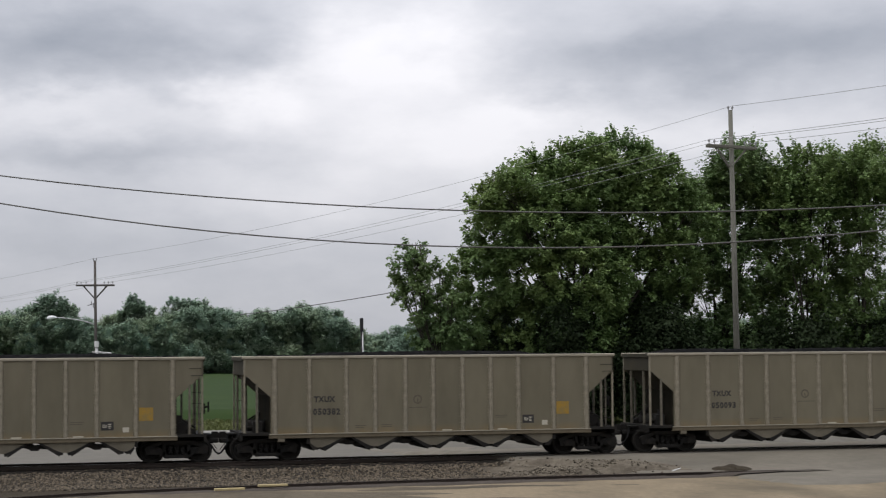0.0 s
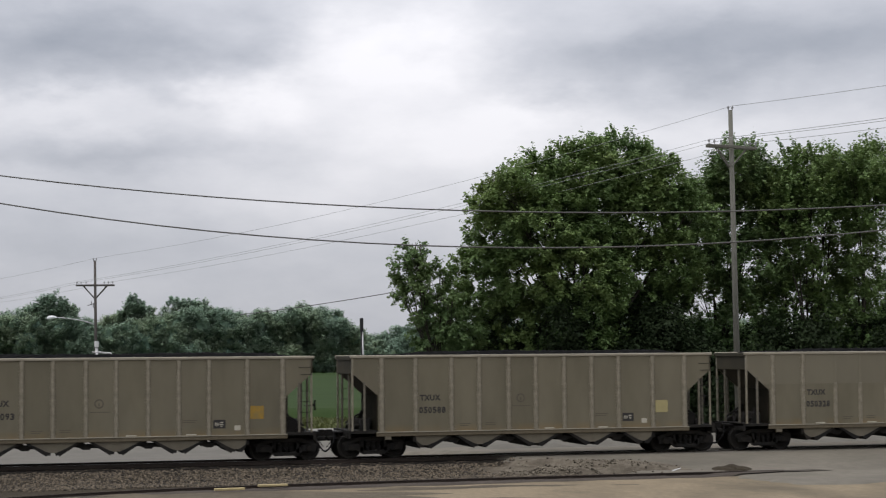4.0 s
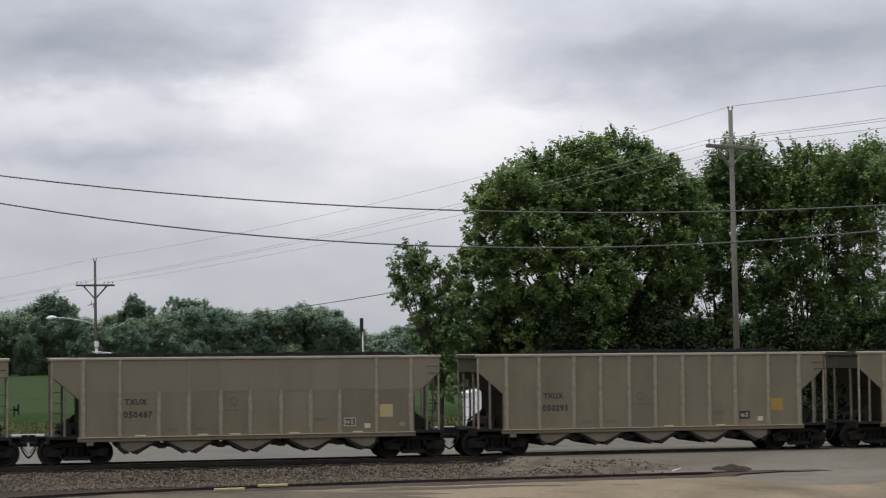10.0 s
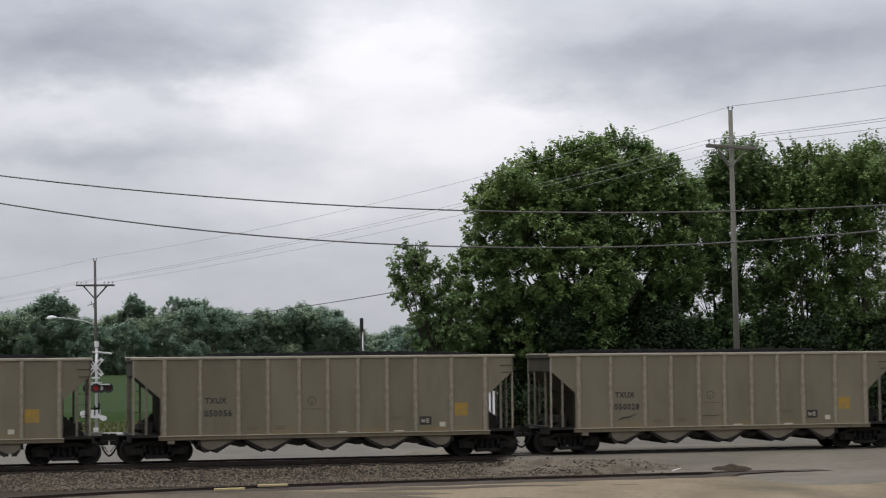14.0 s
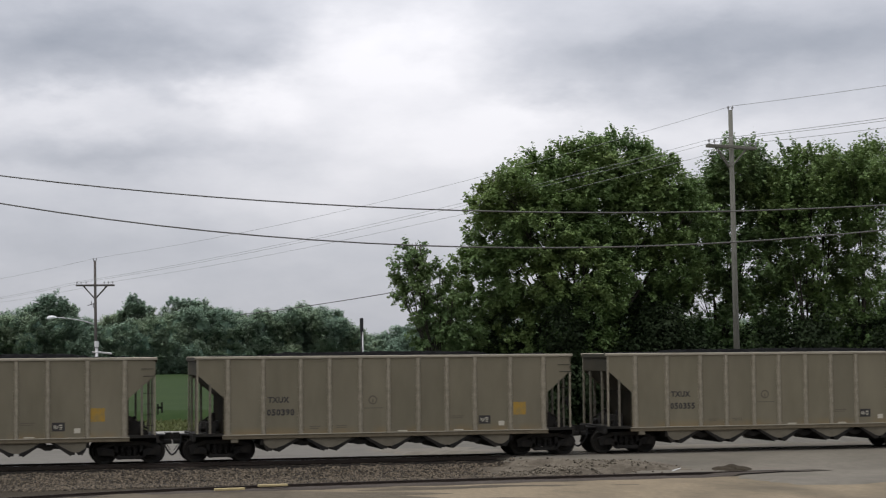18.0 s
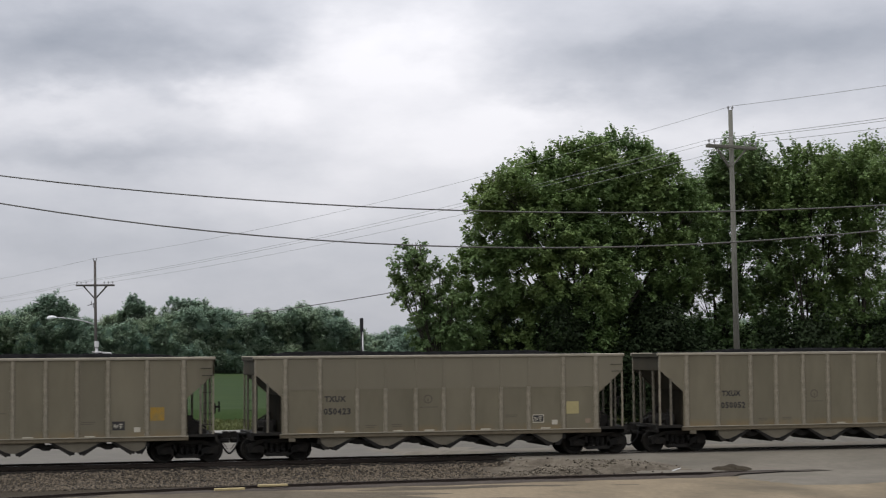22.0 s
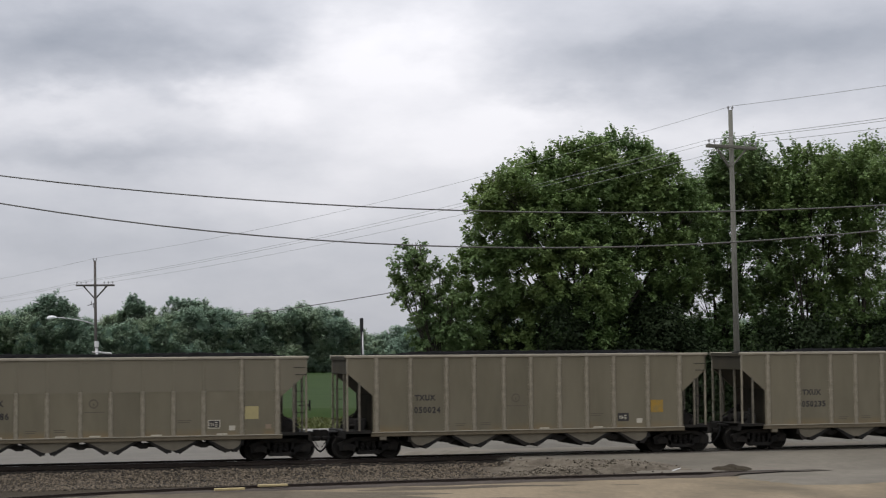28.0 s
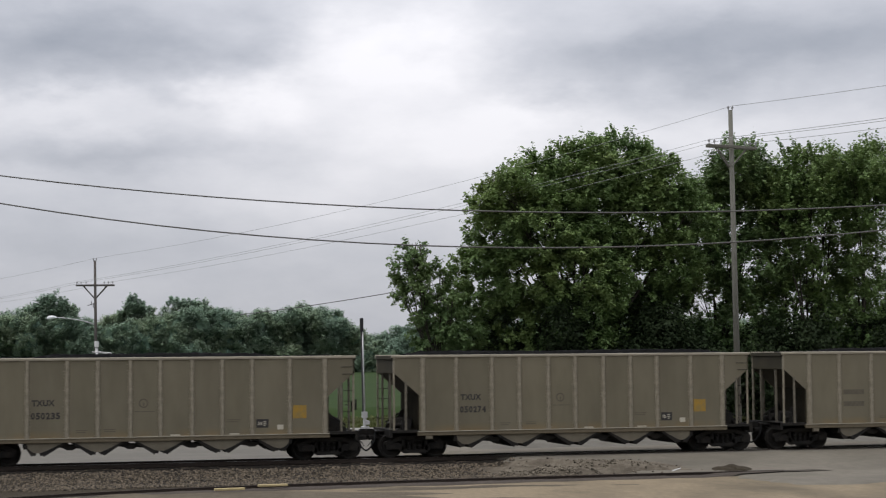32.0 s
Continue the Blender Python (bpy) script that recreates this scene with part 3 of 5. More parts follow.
# ---- the coal train ----
PITCH_M, HALF, W = 16.18, 8.09, 1.525


def sx(s):
    return s - HALF


def lettering(text, width, height, mat, name):
    """A painted word, its lower left corner at the origin, facing the camera."""
    cu = bpy.data.curves.new(name, "FONT")
    cu.body, cu.size, cu.extrude, cu.offset, cu.space_character, cu.resolution_u = text, 1.0, 0.004, 0.036, 1.10, 3
    ob = bpy.data.objects.new(name, cu)
    scene.collection.objects.link(ob)
    bpy.context.view_layer.update()
    me = bpy.data.meshes.new_from_object(ob.evaluated_get(bpy.context.evaluated_depsgraph_get()))
    bpy.data.objects.remove(ob)
    co = np.empty(3 * len(me.vertices))
    me.vertices.foreach_get("co", co)
    co = co.reshape(-1, 3)
    lo, hi = co.min(0), co.max(0)
    out = np.stack([(co[:, 0] - lo[0]) / (hi[0] - lo[0]) * width, -co[:, 2] * 0.6, (co[:, 1] - lo[1]) / (hi[1] - lo[1]) * height], -1)
    me.vertices.foreach_set("co", out.reshape(-1))
    me.materials.clear()
    me.materials.append(mat)
    me.name = name
    me.update()
    return me


def coal_mesh(seed):
    """A heaped load, lumpy, low at the ends."""
    xs, ys = np.linspace(0.88, 15.30, 110), np.linspace(-1.42, 1.42, 22)
    X, Y = np.meshgrid(xs, ys)
    rng = np.random.default_rng(seed)
    start, stop = rng.uniform(1.0, 4.0), rng.uniform(11.5, 15.0)
    crest = 0.075 + 0.11 * step(X, start - 0.3, start + 0.8) * (1 - step(X, stop - 1.2, stop)) + 0.015 * np.sin(0.8 * X + seed)
    edge = np.clip((1.42 - np.abs(Y)) / 0.9, 0, 1)
    H = 3.76 + (crest + 0.05) * np.minimum(1, edge * 1.6) * step(X, 0.85, 1.7) * (1 - step(X, 14.5, 15.3)) + rng.normal(0, 0.022, X.shape) * edge + 0.02 * ripple(2.2 * X, 3.1 * Y, seed)
    me = bpy.data.meshes.new("coal_load")
    n = len(xs)
    idx = np.arange(X.size).reshape(X.shape)
    f = np.stack([idx[:-1, :-1], idx[:-1, 1:], idx[1:, 1:], idx[1:, :-1]], -1).reshape(-1, 4)
    me.from_pydata(np.stack([X - HALF, Y, H], -1).reshape(-1, 3).tolist(), [], f.tolist())
    me.materials.append(COAL)
    return me


def rib_mesh(width, depth, z0, z1, rivets=True):
    """A hat-section stiffener on the near side, centred on x = 0."""
    s = Shape()
    a, b = width / 2, width / 2 - depth * 0.7
    ring = [(-a, 0), (-b, -depth), (b, -depth), (a, 0)]
    v = [(x, -W + y, z) for z in (z0, z1) for x, y in ring]
    s.add(v, [(0, 3, 2, 1), (4, 5, 6, 7)] + [(k, (k + 1) % 4, (k + 1) % 4 + 4, k + 4) for k in range(4)])
    if rivets:
        n = int((z1 - z0) / 0.12)
        for k in range(n):
            z = z0 + 0.08 + k * (z1 - z0 - 0.1) / n
            for x in (-a - 0.025, a + 0.025):
                s.box(x - 0.014, x + 0.014, -W - 0.014, -W + 0.002, z - 0.014, z + 0.014)
    return s.mesh("rib", RIB)


SEAMS = (0.70, 1.93, 3.26, 4.69, 5.8, 6.99, 8.09, 9.26, 10.39, 11.51, 12.94, 14.29, 15.48)


def panel_ring(s0, s1, z0, z1):
    """A side panel between two seams and two heights; the end ones follow the cut-away corner."""
    def inset(z):
        return 0.76 + min(1.02, max(0.0, (3.22 - z) / 0.89 * 1.02))
    zs = [z0] + [z for z in (2.33, 3.22) if z0 < z < z1] + [z1]
    if s0 < 1:
        return [(sx(s1), z0), (sx(s1), z1)] + [(sx(inset(z)), z) for z in zs[::-1]]
    if s1 > 15:
        return [(sx(s0), z0)] + [(sx(PITCH_M - inset(z)), z) for z in zs] + [(sx(s0), z1)]
    return [(sx(s0), z0), (sx(s1), z0), (sx(s1), z1), (sx(s0), z1)]


WHEEL_R = 0.457


def build_car(two_tone):
    car = thing("coal_hopper_car", pose(0, MID, 0), "grey aluminium coal hopper car loaded with black coal", "railway car", "coal train")
    for flip in (1, -1):
        turn = pose(0, 0, 0, 0, 0, 0 if flip == 1 else 180)
        rows = ((0.92, 2.58, 0.0, SIDE, "duller lower side panel"), (2.584, 3.78, 0.006, SIDE_UPPER, "brighter upper side panel")) if two_tone else ((0.92, 3.78, 0.0, SIDE, ""),)
        for z0, z1, proud, mat, label in rows:
            for s0, s1 in zip(SEAMS[:-1], SEAMS[1:]):
                part("side_panel", Shape().prism_y(panel_ring(s0, s1, z0, z1), -W - proud, -W + 0.02), mat, car, label, turn)
        part("top_chord", Shape().slab(sx(0.70), sx(15.48), -W - 0.05, -W + 0.09, 3.77, 3.88, 0.02), CHORD, car, "bright aluminium top chord", turn)
        part("side_sill", Shape().slab(sx(1.72), sx(14.46), -W - 0.04, -W + 0.08, 0.775, 0.915, 0.015), SILL, car, "rust-tinged side sill", turn)
        # Strip added for the sill's shading, its bright edge put into the colour.
        part("sill_lip", Shape().slab(sx(1.72), sx(14.46), -W - 0.065, -W + 0.08, 0.917, 0.955, 0.008), CHORD, car, "sill lip with an edge highlight put into its colour", turn)
        whole = rib_mesh(0.175, 0.055, 0.95, 3.77)
        lower = rib_mesh(0.18, 0.05, 0.95, 2.62, False)
        faint = rib_mesh(0.10, 0.018, 2.63, 3.77, False)
        faint.materials[0] = SIDE_UPPER
        for s in (3.26, 4.69, 5.8, 6.99, 8.09, 9.26, 10.39, 11.51, 12.94):
            if two_tone and s not in (3.26, 12.94):
                part("rib", lower, RIB, car, "", turn @ pose(sx(s), 0, 0))
                part("rib_top", faint, SIDE_UPPER, car, "", turn @ pose(sx(s), 0, 0))
            else:
                part("rib", whole, RIB, car, "", turn @ pose(sx(s), 0, 0))
        wide = rib_mesh(0.20, 0.055, 0.93, 3.77)
        for s in (1.93, 14.29):
            part("bolster_post", wide, RIB, car, "", turn @ pose(sx(s), 0, 0))
    corner = Shape().slab(-0.036, 0.036, -W - 0.02, -W + 0.06, 1.0, 3.78, 0.012).mesh("corner_post", RIB)
    second = Shape().slab(-0.042, 0.042, -W - 0.01, -W + 0.07, 1.0, 2.86, 0.012).mesh("end_stanchion", POST)
    inner = Shape().slab(-0.04, 0.04, -0.05, 0.05, 1.0, 3.25, 0.012).mesh("end_post", POST)
    rung = Shape().tube((0, -W + 0.03, 0), (0.44, -W + 0.03, 0), 0.012, n=5).mesh("ladder_rung", UNDER)
    rung_end = Shape().tube((0, -W + 0.03, 0), (0, -W + 0.46, 0), 0.012, n=5).mesh("ladder_rung", UNDER)
    grab = Shape().chain([(0, -W, 0), (0, -W - 0.07, 0), (0.42, -W - 0.07, 0), (0.42, -W, 0)], [0.012] * 4, 5).mesh("grab_iron", UNDER)
    for end in (0, 180):
        m = pose(0, 0, 0, 0, 0, end)
        part("end_platform", Shape().box(sx(0.62), sx(1.80), -W, W, 0.90, 1.0).box(sx(0.62), sx(0.72), -W, W, 0.72, 1.02), UNDER, car, "sooty end platform", m)
        part("end_sheet", Shape().box(sx(0.76), sx(0.80), -W + 0.03, W - 0.03, 3.18, 3.80).slab(sx(0.70), sx(0.80), -W, W, 3.70, 3.86, 0.02), ENDSHEET, car, "dark brown end sheet", m)
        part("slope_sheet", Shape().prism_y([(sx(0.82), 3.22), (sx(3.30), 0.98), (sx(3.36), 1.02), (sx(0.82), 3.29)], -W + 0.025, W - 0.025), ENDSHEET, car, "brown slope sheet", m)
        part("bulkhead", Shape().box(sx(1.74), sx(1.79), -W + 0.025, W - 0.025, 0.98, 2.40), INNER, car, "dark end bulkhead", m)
        for y in (0, 1):
            f = m @ (pose(0, 0, 0) if y == 0 else pose(0, 2 * W - 0.06, 0))
            part("corner_post", corner, CHORD, car, "", f @ pose(sx(0.79), 0, 0))
            part("end_stanchion", second, POST, car, "", f @ pose(sx(1.26), 0, 0))
            for z in (1.35, 1.75, 2.15, 2.55) if y else (1.30,):
                part("ladder_rung", rung, POST, car, "", f @ pose(sx(0.80), 0, z))
        for y in (-0.72, 0.72):
            part("end_post", inner, POST, car, "", m @ pose(sx(0.82), y, 0))
        for z in (1.4, 1.85, 2.3, 2.75):
            part("ladder_rung", rung_end, POST, car, "", m @ pose(sx(0.74), 2 * W - 0.49, z))
        if end:
            part("end_bracket", Shape().box(sx(0.34), sx(0.40), -0.22, -0.12, 1.76, 2.16).box(sx(0.50), sx(0.55), -0.22, -0.12, 1.70, 2.10).box(sx(0.34), sx(0.55), -0.20, -0.14, 1.92, 2.0).box(sx(0.52), sx(0.80), -0.18, -0.14, 1.94, 1.97), UNDER, car, "black end bracket", m)
        part("air_reservoir", Shape().tube((sx(1.02), -0.55, 1.25), (sx(1.68), -0.55, 1.25), 0.21, n=14), UNDER, car, "black air reservoir", m)
        part("brake_cylinder", Shape().tube((sx(1.1), 0.5, 1.18), (sx(1.6), 0.5, 1.18), 0.16, n=12), UNDER, car, "black brake cylinder", m)
        part("brake_valve", Shape().box(sx(1.15), sx(1.5), -1.25, -0.95, 1.0, 1.42).box(sx(1.28), sx(1.42), -1.15, -1.0, 1.42, 1.62).tube((sx(0.95), -1.1, 1.2), (sx(1.15), -1.1, 1.2), 0.05), UNDER, car, "", m)
        part("coupler", Shape().box(sx(0.16), sx(0.66), -0.09, 0.09, 0.78, 0.96).box(sx(0.02), sx(0.26), -0.17, 0.10, 0.72, 1.02).box(sx(-0.06), sx(0.08), 0.02, 0.14, 0.76, 0.98)
             .box(sx(0.30), sx(0.62), -0.5, 0.5, 0.90, 0.96).slab(sx(0.04), sx(0.70), -0.30, 0.30, 0.60, 0.79, 0.05), UNDER, car, "worn steel knuckle coupler", m)
        part("air_hose", Shape().pipe([(sx(0.30), -0.30, 0.70), (sx(0.25), -0.29, 0.52), (sx(0.17), -0.22, 0.36), (sx(0.09), -0.12, 0.24), (sx(0.02), -0.03, 0.18), (sx(-0.02), 0.0, 0.19)], [0.036] * 6, 8)
             .tube((sx(0.30), -0.30, 0.66), (sx(0.30), -0.30, 0.90), 0.045), RUBBER, car, "hanging black brake hose", m)
        part("hose_chain", Shape().pipe([(sx(0.30), -0.10, 0.76), (sx(0.22), -0.14, 0.58), (sx(0.12), -0.14, 0.46), (sx(0.05), -0.08, 0.34)], [0.014] * 4, 5), UNDER, car, "thin chain holding the brake hose", m)
        part("brake_rigging", Shape().prism_y([(sx(0.98), 1.0), (sx(1.73), 1.0), (sx(1.73), 1.72), (sx(1.62), 1.70), (sx(1.50), 1.46), (sx(1.36), 1.42), (sx(1.20), 1.22), (sx(1.02), 1.16)], 0.98, 1.10)
             .tube((sx(1.0), 1.04, 1.22), (sx(1.55), 1.04, 1.58), 0.035).tube((sx(1.2), 0.9, 1.1), (sx(1.2), 1.25, 1.1), 0.13, n=10).tube((sx(1.58), 0.9, 1.34), (sx(1.58), 1.2, 1.34), 0.10, n=10), UNDER, car, "sooty brake levers and valves", m)
        part("uncoupling_lever", Shape().chain([(sx(0.58), -W, 0.82), (sx(0.52), -0.9, 0.74), (sx(0.40), -0.2, 0.86)], [0.016] * 3, 6), UNDER, car, "", m)
        part("jacking_pad", Shape().slab(sx(2.05), sx(2.30), -W - 0.03, -W + 0.1, 0.64, 0.80, 0.02), CHUTE, car, "pale jacking pad", m)
    for s, z in ((14.92, 3.45), (14.98, 3.18)):
        part("grab_iron", grab, UNDER, car, "", pose(sx(s), 0, z))
        part("grab_iron", grab, UNDER, car, "", pose(0, 0, 0, 0, 0, 180) @ pose(sx(s), 0, z))
    part("centre_sill", Shape().box(sx(0.5), sx(15.68), -0.28, 0.28, 0.74, 0.90), UNDER, car, "sooty centre sill")
    part("hopper_floor", Shape().box(sx(3.2), sx(12.98), -W + 0.03, W - 0.03, 0.80, 0.86), UNDER, car)
    LOW = 0.41
    chutes = [[(3.24, 0.86), (3.30, 0.58), (3.52, LOW), (3.80, LOW), (4.72, 0.86)]]
    for c in (5.82, 8.11, 10.40):
        chutes.append([(c - 1.02, 0.86), (c - 0.16, LOW), (c + 0.16, LOW), (c + 1.02, 0.86)])
    chutes.append([(11.60, 0.86), (12.42, LOW), (12.66, LOW), (12.88, 0.58), (12.94, 0.86)])
    for ring in chutes:
        chute = part("hopper_chute", Shape().prism_y([(sx(s), z) for s, z in ring], -W + 0.06, W - 0.06), CHUTE, car, "pale dusty hopper chute")
        low = min(z for s, z in ring)
        lip = Shape()
        for (s0, z0), (s1, z1) in zip(ring[:-1], ring[1:]):
            d = math.hypot(s1 - s0, z1 - z0)
            nx, nz = (z1 - z0) / d, -(s1 - s0) / d
            if nz > 0:
                nx, nz = -nx, -nz
            if abs(z1 - z0) < 0.01:
                continue
            k0, k1 = (0.06, 0.15) if z1 < z0 else (0.15, 0.06)
            lip.prism_y([(sx(s0), z0), (sx(s0) + k0 * nx, z0 + k0 * nz), (sx(s1) + k1 * nx, z1 + k1 * nz), (sx(s1), z1)], -W + 0.02, W - 0.02)
        part("discharge_door", lip, UNDER, chute, "black discharge door edge")
        a, b = [s for s, z in ring if z == low][0], [s for s, z in ring if z == low][-1]
        part("door_latch", Shape().prism_y([(sx(a - 0.15), 0.48), (sx(a - 0.06), 0.33), (sx(a + 0.07), 0.32), (sx(a + 0.08), 0.41)], -W + 0.02, W - 0.02)
             .prism_y([(sx(b - 0.07), 0.41), (sx(b - 0.05), 0.31), (sx(b + 0.08), 0.34), (sx(b + 0.17), 0.50)], -W + 0.02, W - 0.02), UNDER, chute, "black door latch")
    for s in (4.78, 6.98, 9.26, 11.50):
        part("door_linkage", Shape().prism_y([(sx(s - 0.62), 0.80), (sx(s - 0.50), 0.64), (sx(s - 0.20), 0.56), (sx(s - 0.08), 0.49), (sx(s + 0.16), 0.49), (sx(s + 0.24), 0.56), (sx(s + 0.44), 0.60), (sx(s + 0.52), 0.67),
                                             (sx(s + 0.02), 0.67), (sx(s - 0.06), 0.80)], -1.3, -0.5).tube((sx(s - 0.55), -0.9, 0.62), (sx(s + 0.55), -0.9, 0.55), 0.035).tube((sx(s), -1.2, 0.54), (sx(s), 1.2, 0.46), 0.04), UNDER, car, "black door linkage")
    frame_side = Shape()
    for k in (-1, 1):
        frame_side.prism_y([(0, 0.70), (k * 0.55, 0.70), (k * 1.20, 0.52), (k * 1.20, 0.62), (k * 0.60, 0.84), (0, 0.86)][::k], -0.07, 0.07)
        frame_side.prism_y([(k * 0.30, 0.18), (k * 0.42, 0.18), (k * 0.80, 0.46), (k * 0.80, 0.60), (k * 0.62, 0.60), (k * 0.30, 0.32)][::k], -0.07, 0.07)
        frame_side.prism_y([(k * 0.68, 0.34), (k * 1.12, 0.34), (k * 1.16, 0.60), (k * 0.64, 0.60)][::k], -0.09, 0.09)
        frame_side.box(k * 0.46 - 0.06, k * 0.46 + 0.06, -0.07, 0.07, 0.30, 0.74)
    frame_side.prism_y([(-0.30, 0.19), (0.30, 0.19), (0.44, 0.32), (-0.44, 0.32)], -0.10, 0.10)
    frame_me = frame_side.mesh("side_frame", UNDER)
    spring_mesh = Shape().pipe([(0, 0, 0.32 + 0.02 * k) for k in range(18)], [0.095 if k % 3 else 0.07 for k in range(18)], 10).mesh("spring", UNDER)
    cap_me = Shape().tube((0, -0.12, 0), (0, 0.02, 0), 0.11, n=14).box(-0.03, 0.03, -0.135, -0.1, -0.07, 0.07).mesh("bearing_cap", UNDER)
    wheels = Shape()
    for y, k in ((-0.68, 1), (0.68, -1)):
        wheels.lathe_y(0, 0, [(0.10, y - 0.09 * k), (0.16, y - 0.085 * k), (0.20, y - 0.03 * k), (0.36, y - 0.02 * k), (0.38, y - 0.07 * k), (0.452, y - 0.07 * k), (WHEEL_R, y + 0.03 * k), (0.49, y + 0.045 * k), (0.485, y + 0.065 * k), (0.38, y + 0.065 * k),
                                (0.10, y + 0.09 * k)], 30)
        for a in range(3):
            t = a * 2.094
            wheels.tube((0.27 * math.cos(t), y - 0.04 * k, 0.27 * math.sin(t)), (0.27 * math.cos(t), y - 0.005 * k, 0.27 * math.sin(t)), 0.035, n=8)
    wheels.tube((0, -0.98, 0), (0, 0.98, 0), 0.085, n=12)
    wheel_me = wheels.mesh("wheelset", UNDER)
    for s in (1.70, 14.48):
        truck = part("truck", Shape().box(-0.2, 0.2, -0.95, 0.95, 0.44, 0.70).box(-1.0, 1.0, -0.56, 0.56, 0.36, 0.78).tube((0, 0, 0.6), (0, 0, 0.9), 0.25, n=14).box(-0.9, 0.9, -0.06, 0.06, 0.40, 0.46), UNDER, car, "sooty cast-steel truck", pose(sx(s), 0, RAIL_Z))
        for y in (-1.0, 1.0):
            part("side_frame", frame_me, UNDER, truck, "", pose(0, y, 0))
            for x in (-0.22, 0.0, 0.22):
                part("spring", spring_mesh, UNDER, truck, "", pose(x, y, 0))
            for x in (-0.889, 0.889):
                part("bearing_cap", cap_me, UNDER, truck, "", pose(x, y - 0.02 if y < 0 else y + 0.02, WHEEL_R, 0, 0, 0 if y < 0 else 180))
        for x in (-0.889, 0.889):
            part("wheelset", wheel_me, UNDER, truck, "black steel wheelset", pose(x, 0, WHEEL_R))
    # painted marks on the near side

    def mark(name, s0, s1, z0, z1, mat, label="", up=0.0, parent=car):
        return part(name, Shape().box(sx(s0), sx(s1), -W - 0.006 - up, -W + 0.001, z0, z1), mat, parent, label)

    if two_tone:
        mark("cream_square", 13.05, 13.57, 1.53, 2.01, CREAM, "cream painted square")
        for s in (3.8, 6.1, 7.32, 9.56, 12.0):
            mark("white_dash", s, s + 0.40, 0.965, 1.015, WHITE)
        mark("notice_panel", 13.83, 14.05, 1.16, 1.33, FADEDPINK, "faded pink notice panel")
    else:
        mark("yellow_square", 13.05, 13.57, 1.53, 2.02, YELLOW, "faded yellow painted square")
        for s in (8.45, 10.66):
            mark("white_dash", s, s + 0.38, 0.965, 1.01, WHITE)
    plate = mark("stencil_plate", 11.67, 12.13, 1.20, 1.52, WHITE if two_tone else LETTER, "white-bordered black stencil panel" if two_tone else "black stencil panel")
    mark("stencil_field", 11.70, 12.10, 1.235, 1.485, LETTER, "", 0.003, plate)
    for s0, s1, z0, z1 in ((11.73, 11.76, 1.30, 1.43), (11.79, 11.82, 1.28, 1.42), (11.85, 11.88, 1.30, 1.40), (11.92, 12.04, 1.40, 1.44), (11.92, 12.04, 1.33, 1.36), (11.94, 12.02, 1.27, 1.30)):
        mark("stencil_bar", s0, s1, z0, z1, WHITE, "", 0.006, plate)
    mark("white_square", 12.46, 12.69, 1.12, 1.30, WHITE, "white painted square")
    for s0, z0, wd in ((5.02, 1.20, 0.42), (5.02, 1.13, 0.34), (6.05, 1.22, 0.40), (6.05, 1.15, 0.40), (10.55, 1.50, 0.5), (10.55, 1.43, 0.44), (7.13, 1.86, 0.74)):
        mark("stencil_line", s0, s0 + wd, z0, z0 + 0.026, FADED)
    ring = Shape()
    for k in range(20):
        a, b = 2 * math.pi * k / 20, 2 * math.pi * (k + 1) / 20
        q = [(r * math.cos(t), r * math.sin(t)) for r, t in ((0.175, a), (0.175, b), (0.125, b), (0.125, a))]
        ring.prism_y([(sx(7.47) + u, 2.18 + w) for u, w in q], -W - 0.006, -W + 0.001)
    ring.box(sx(7.45), sx(7.49), -W - 0.006, -W + 0.001, 2.08, 2.20)
    part("round_mark", ring, FADED, car, "faded round painted mark")
    return car


WORD = lettering("TXUX", 0.82, 0.225, LETTER, "reporting_mark")
DIGITS = {c: lettering(c, 0.07 if c == "1" else 0.148, 0.245, LETTER, "painted_digit") for c in "0123456789"}
# car number, cream square and brighter upper sheet or not, freshness of the paint
TRAIN = [("", 0, 0), ("050382", 0, 1), ("050093", 0, 1), ("050588", 2, 1), ("050328", 3, 1), ("050487", 1, 1), ("050291", 0, 1), ("050056", 0, 1), ("050028", 0, 1),
         ("050390", 0, 1), ("050355", 0, 1), ("050423", 1, 1), ("050052", 0, 1), ("050486", 1, 1), ("050024", 0, 1), ("050235", 0, 1), ("050274", 0, 1), ("bars", 0, 1)]
COALS = [coal_mesh(s) for s in (11, 12, 13, 14, 15)]
plain_car, toned_car = build_car(False), build_car(True)
CARS = []
for k, (number, toned, fresh) in enumerate(TRAIN):
    source = toned_car if toned in (1, 3) else plain_car
    first = not any(c is source for c in CARS)
    car = source if first else copy_thing(source, pose(0, MID, 0))
    CARS.append(car)
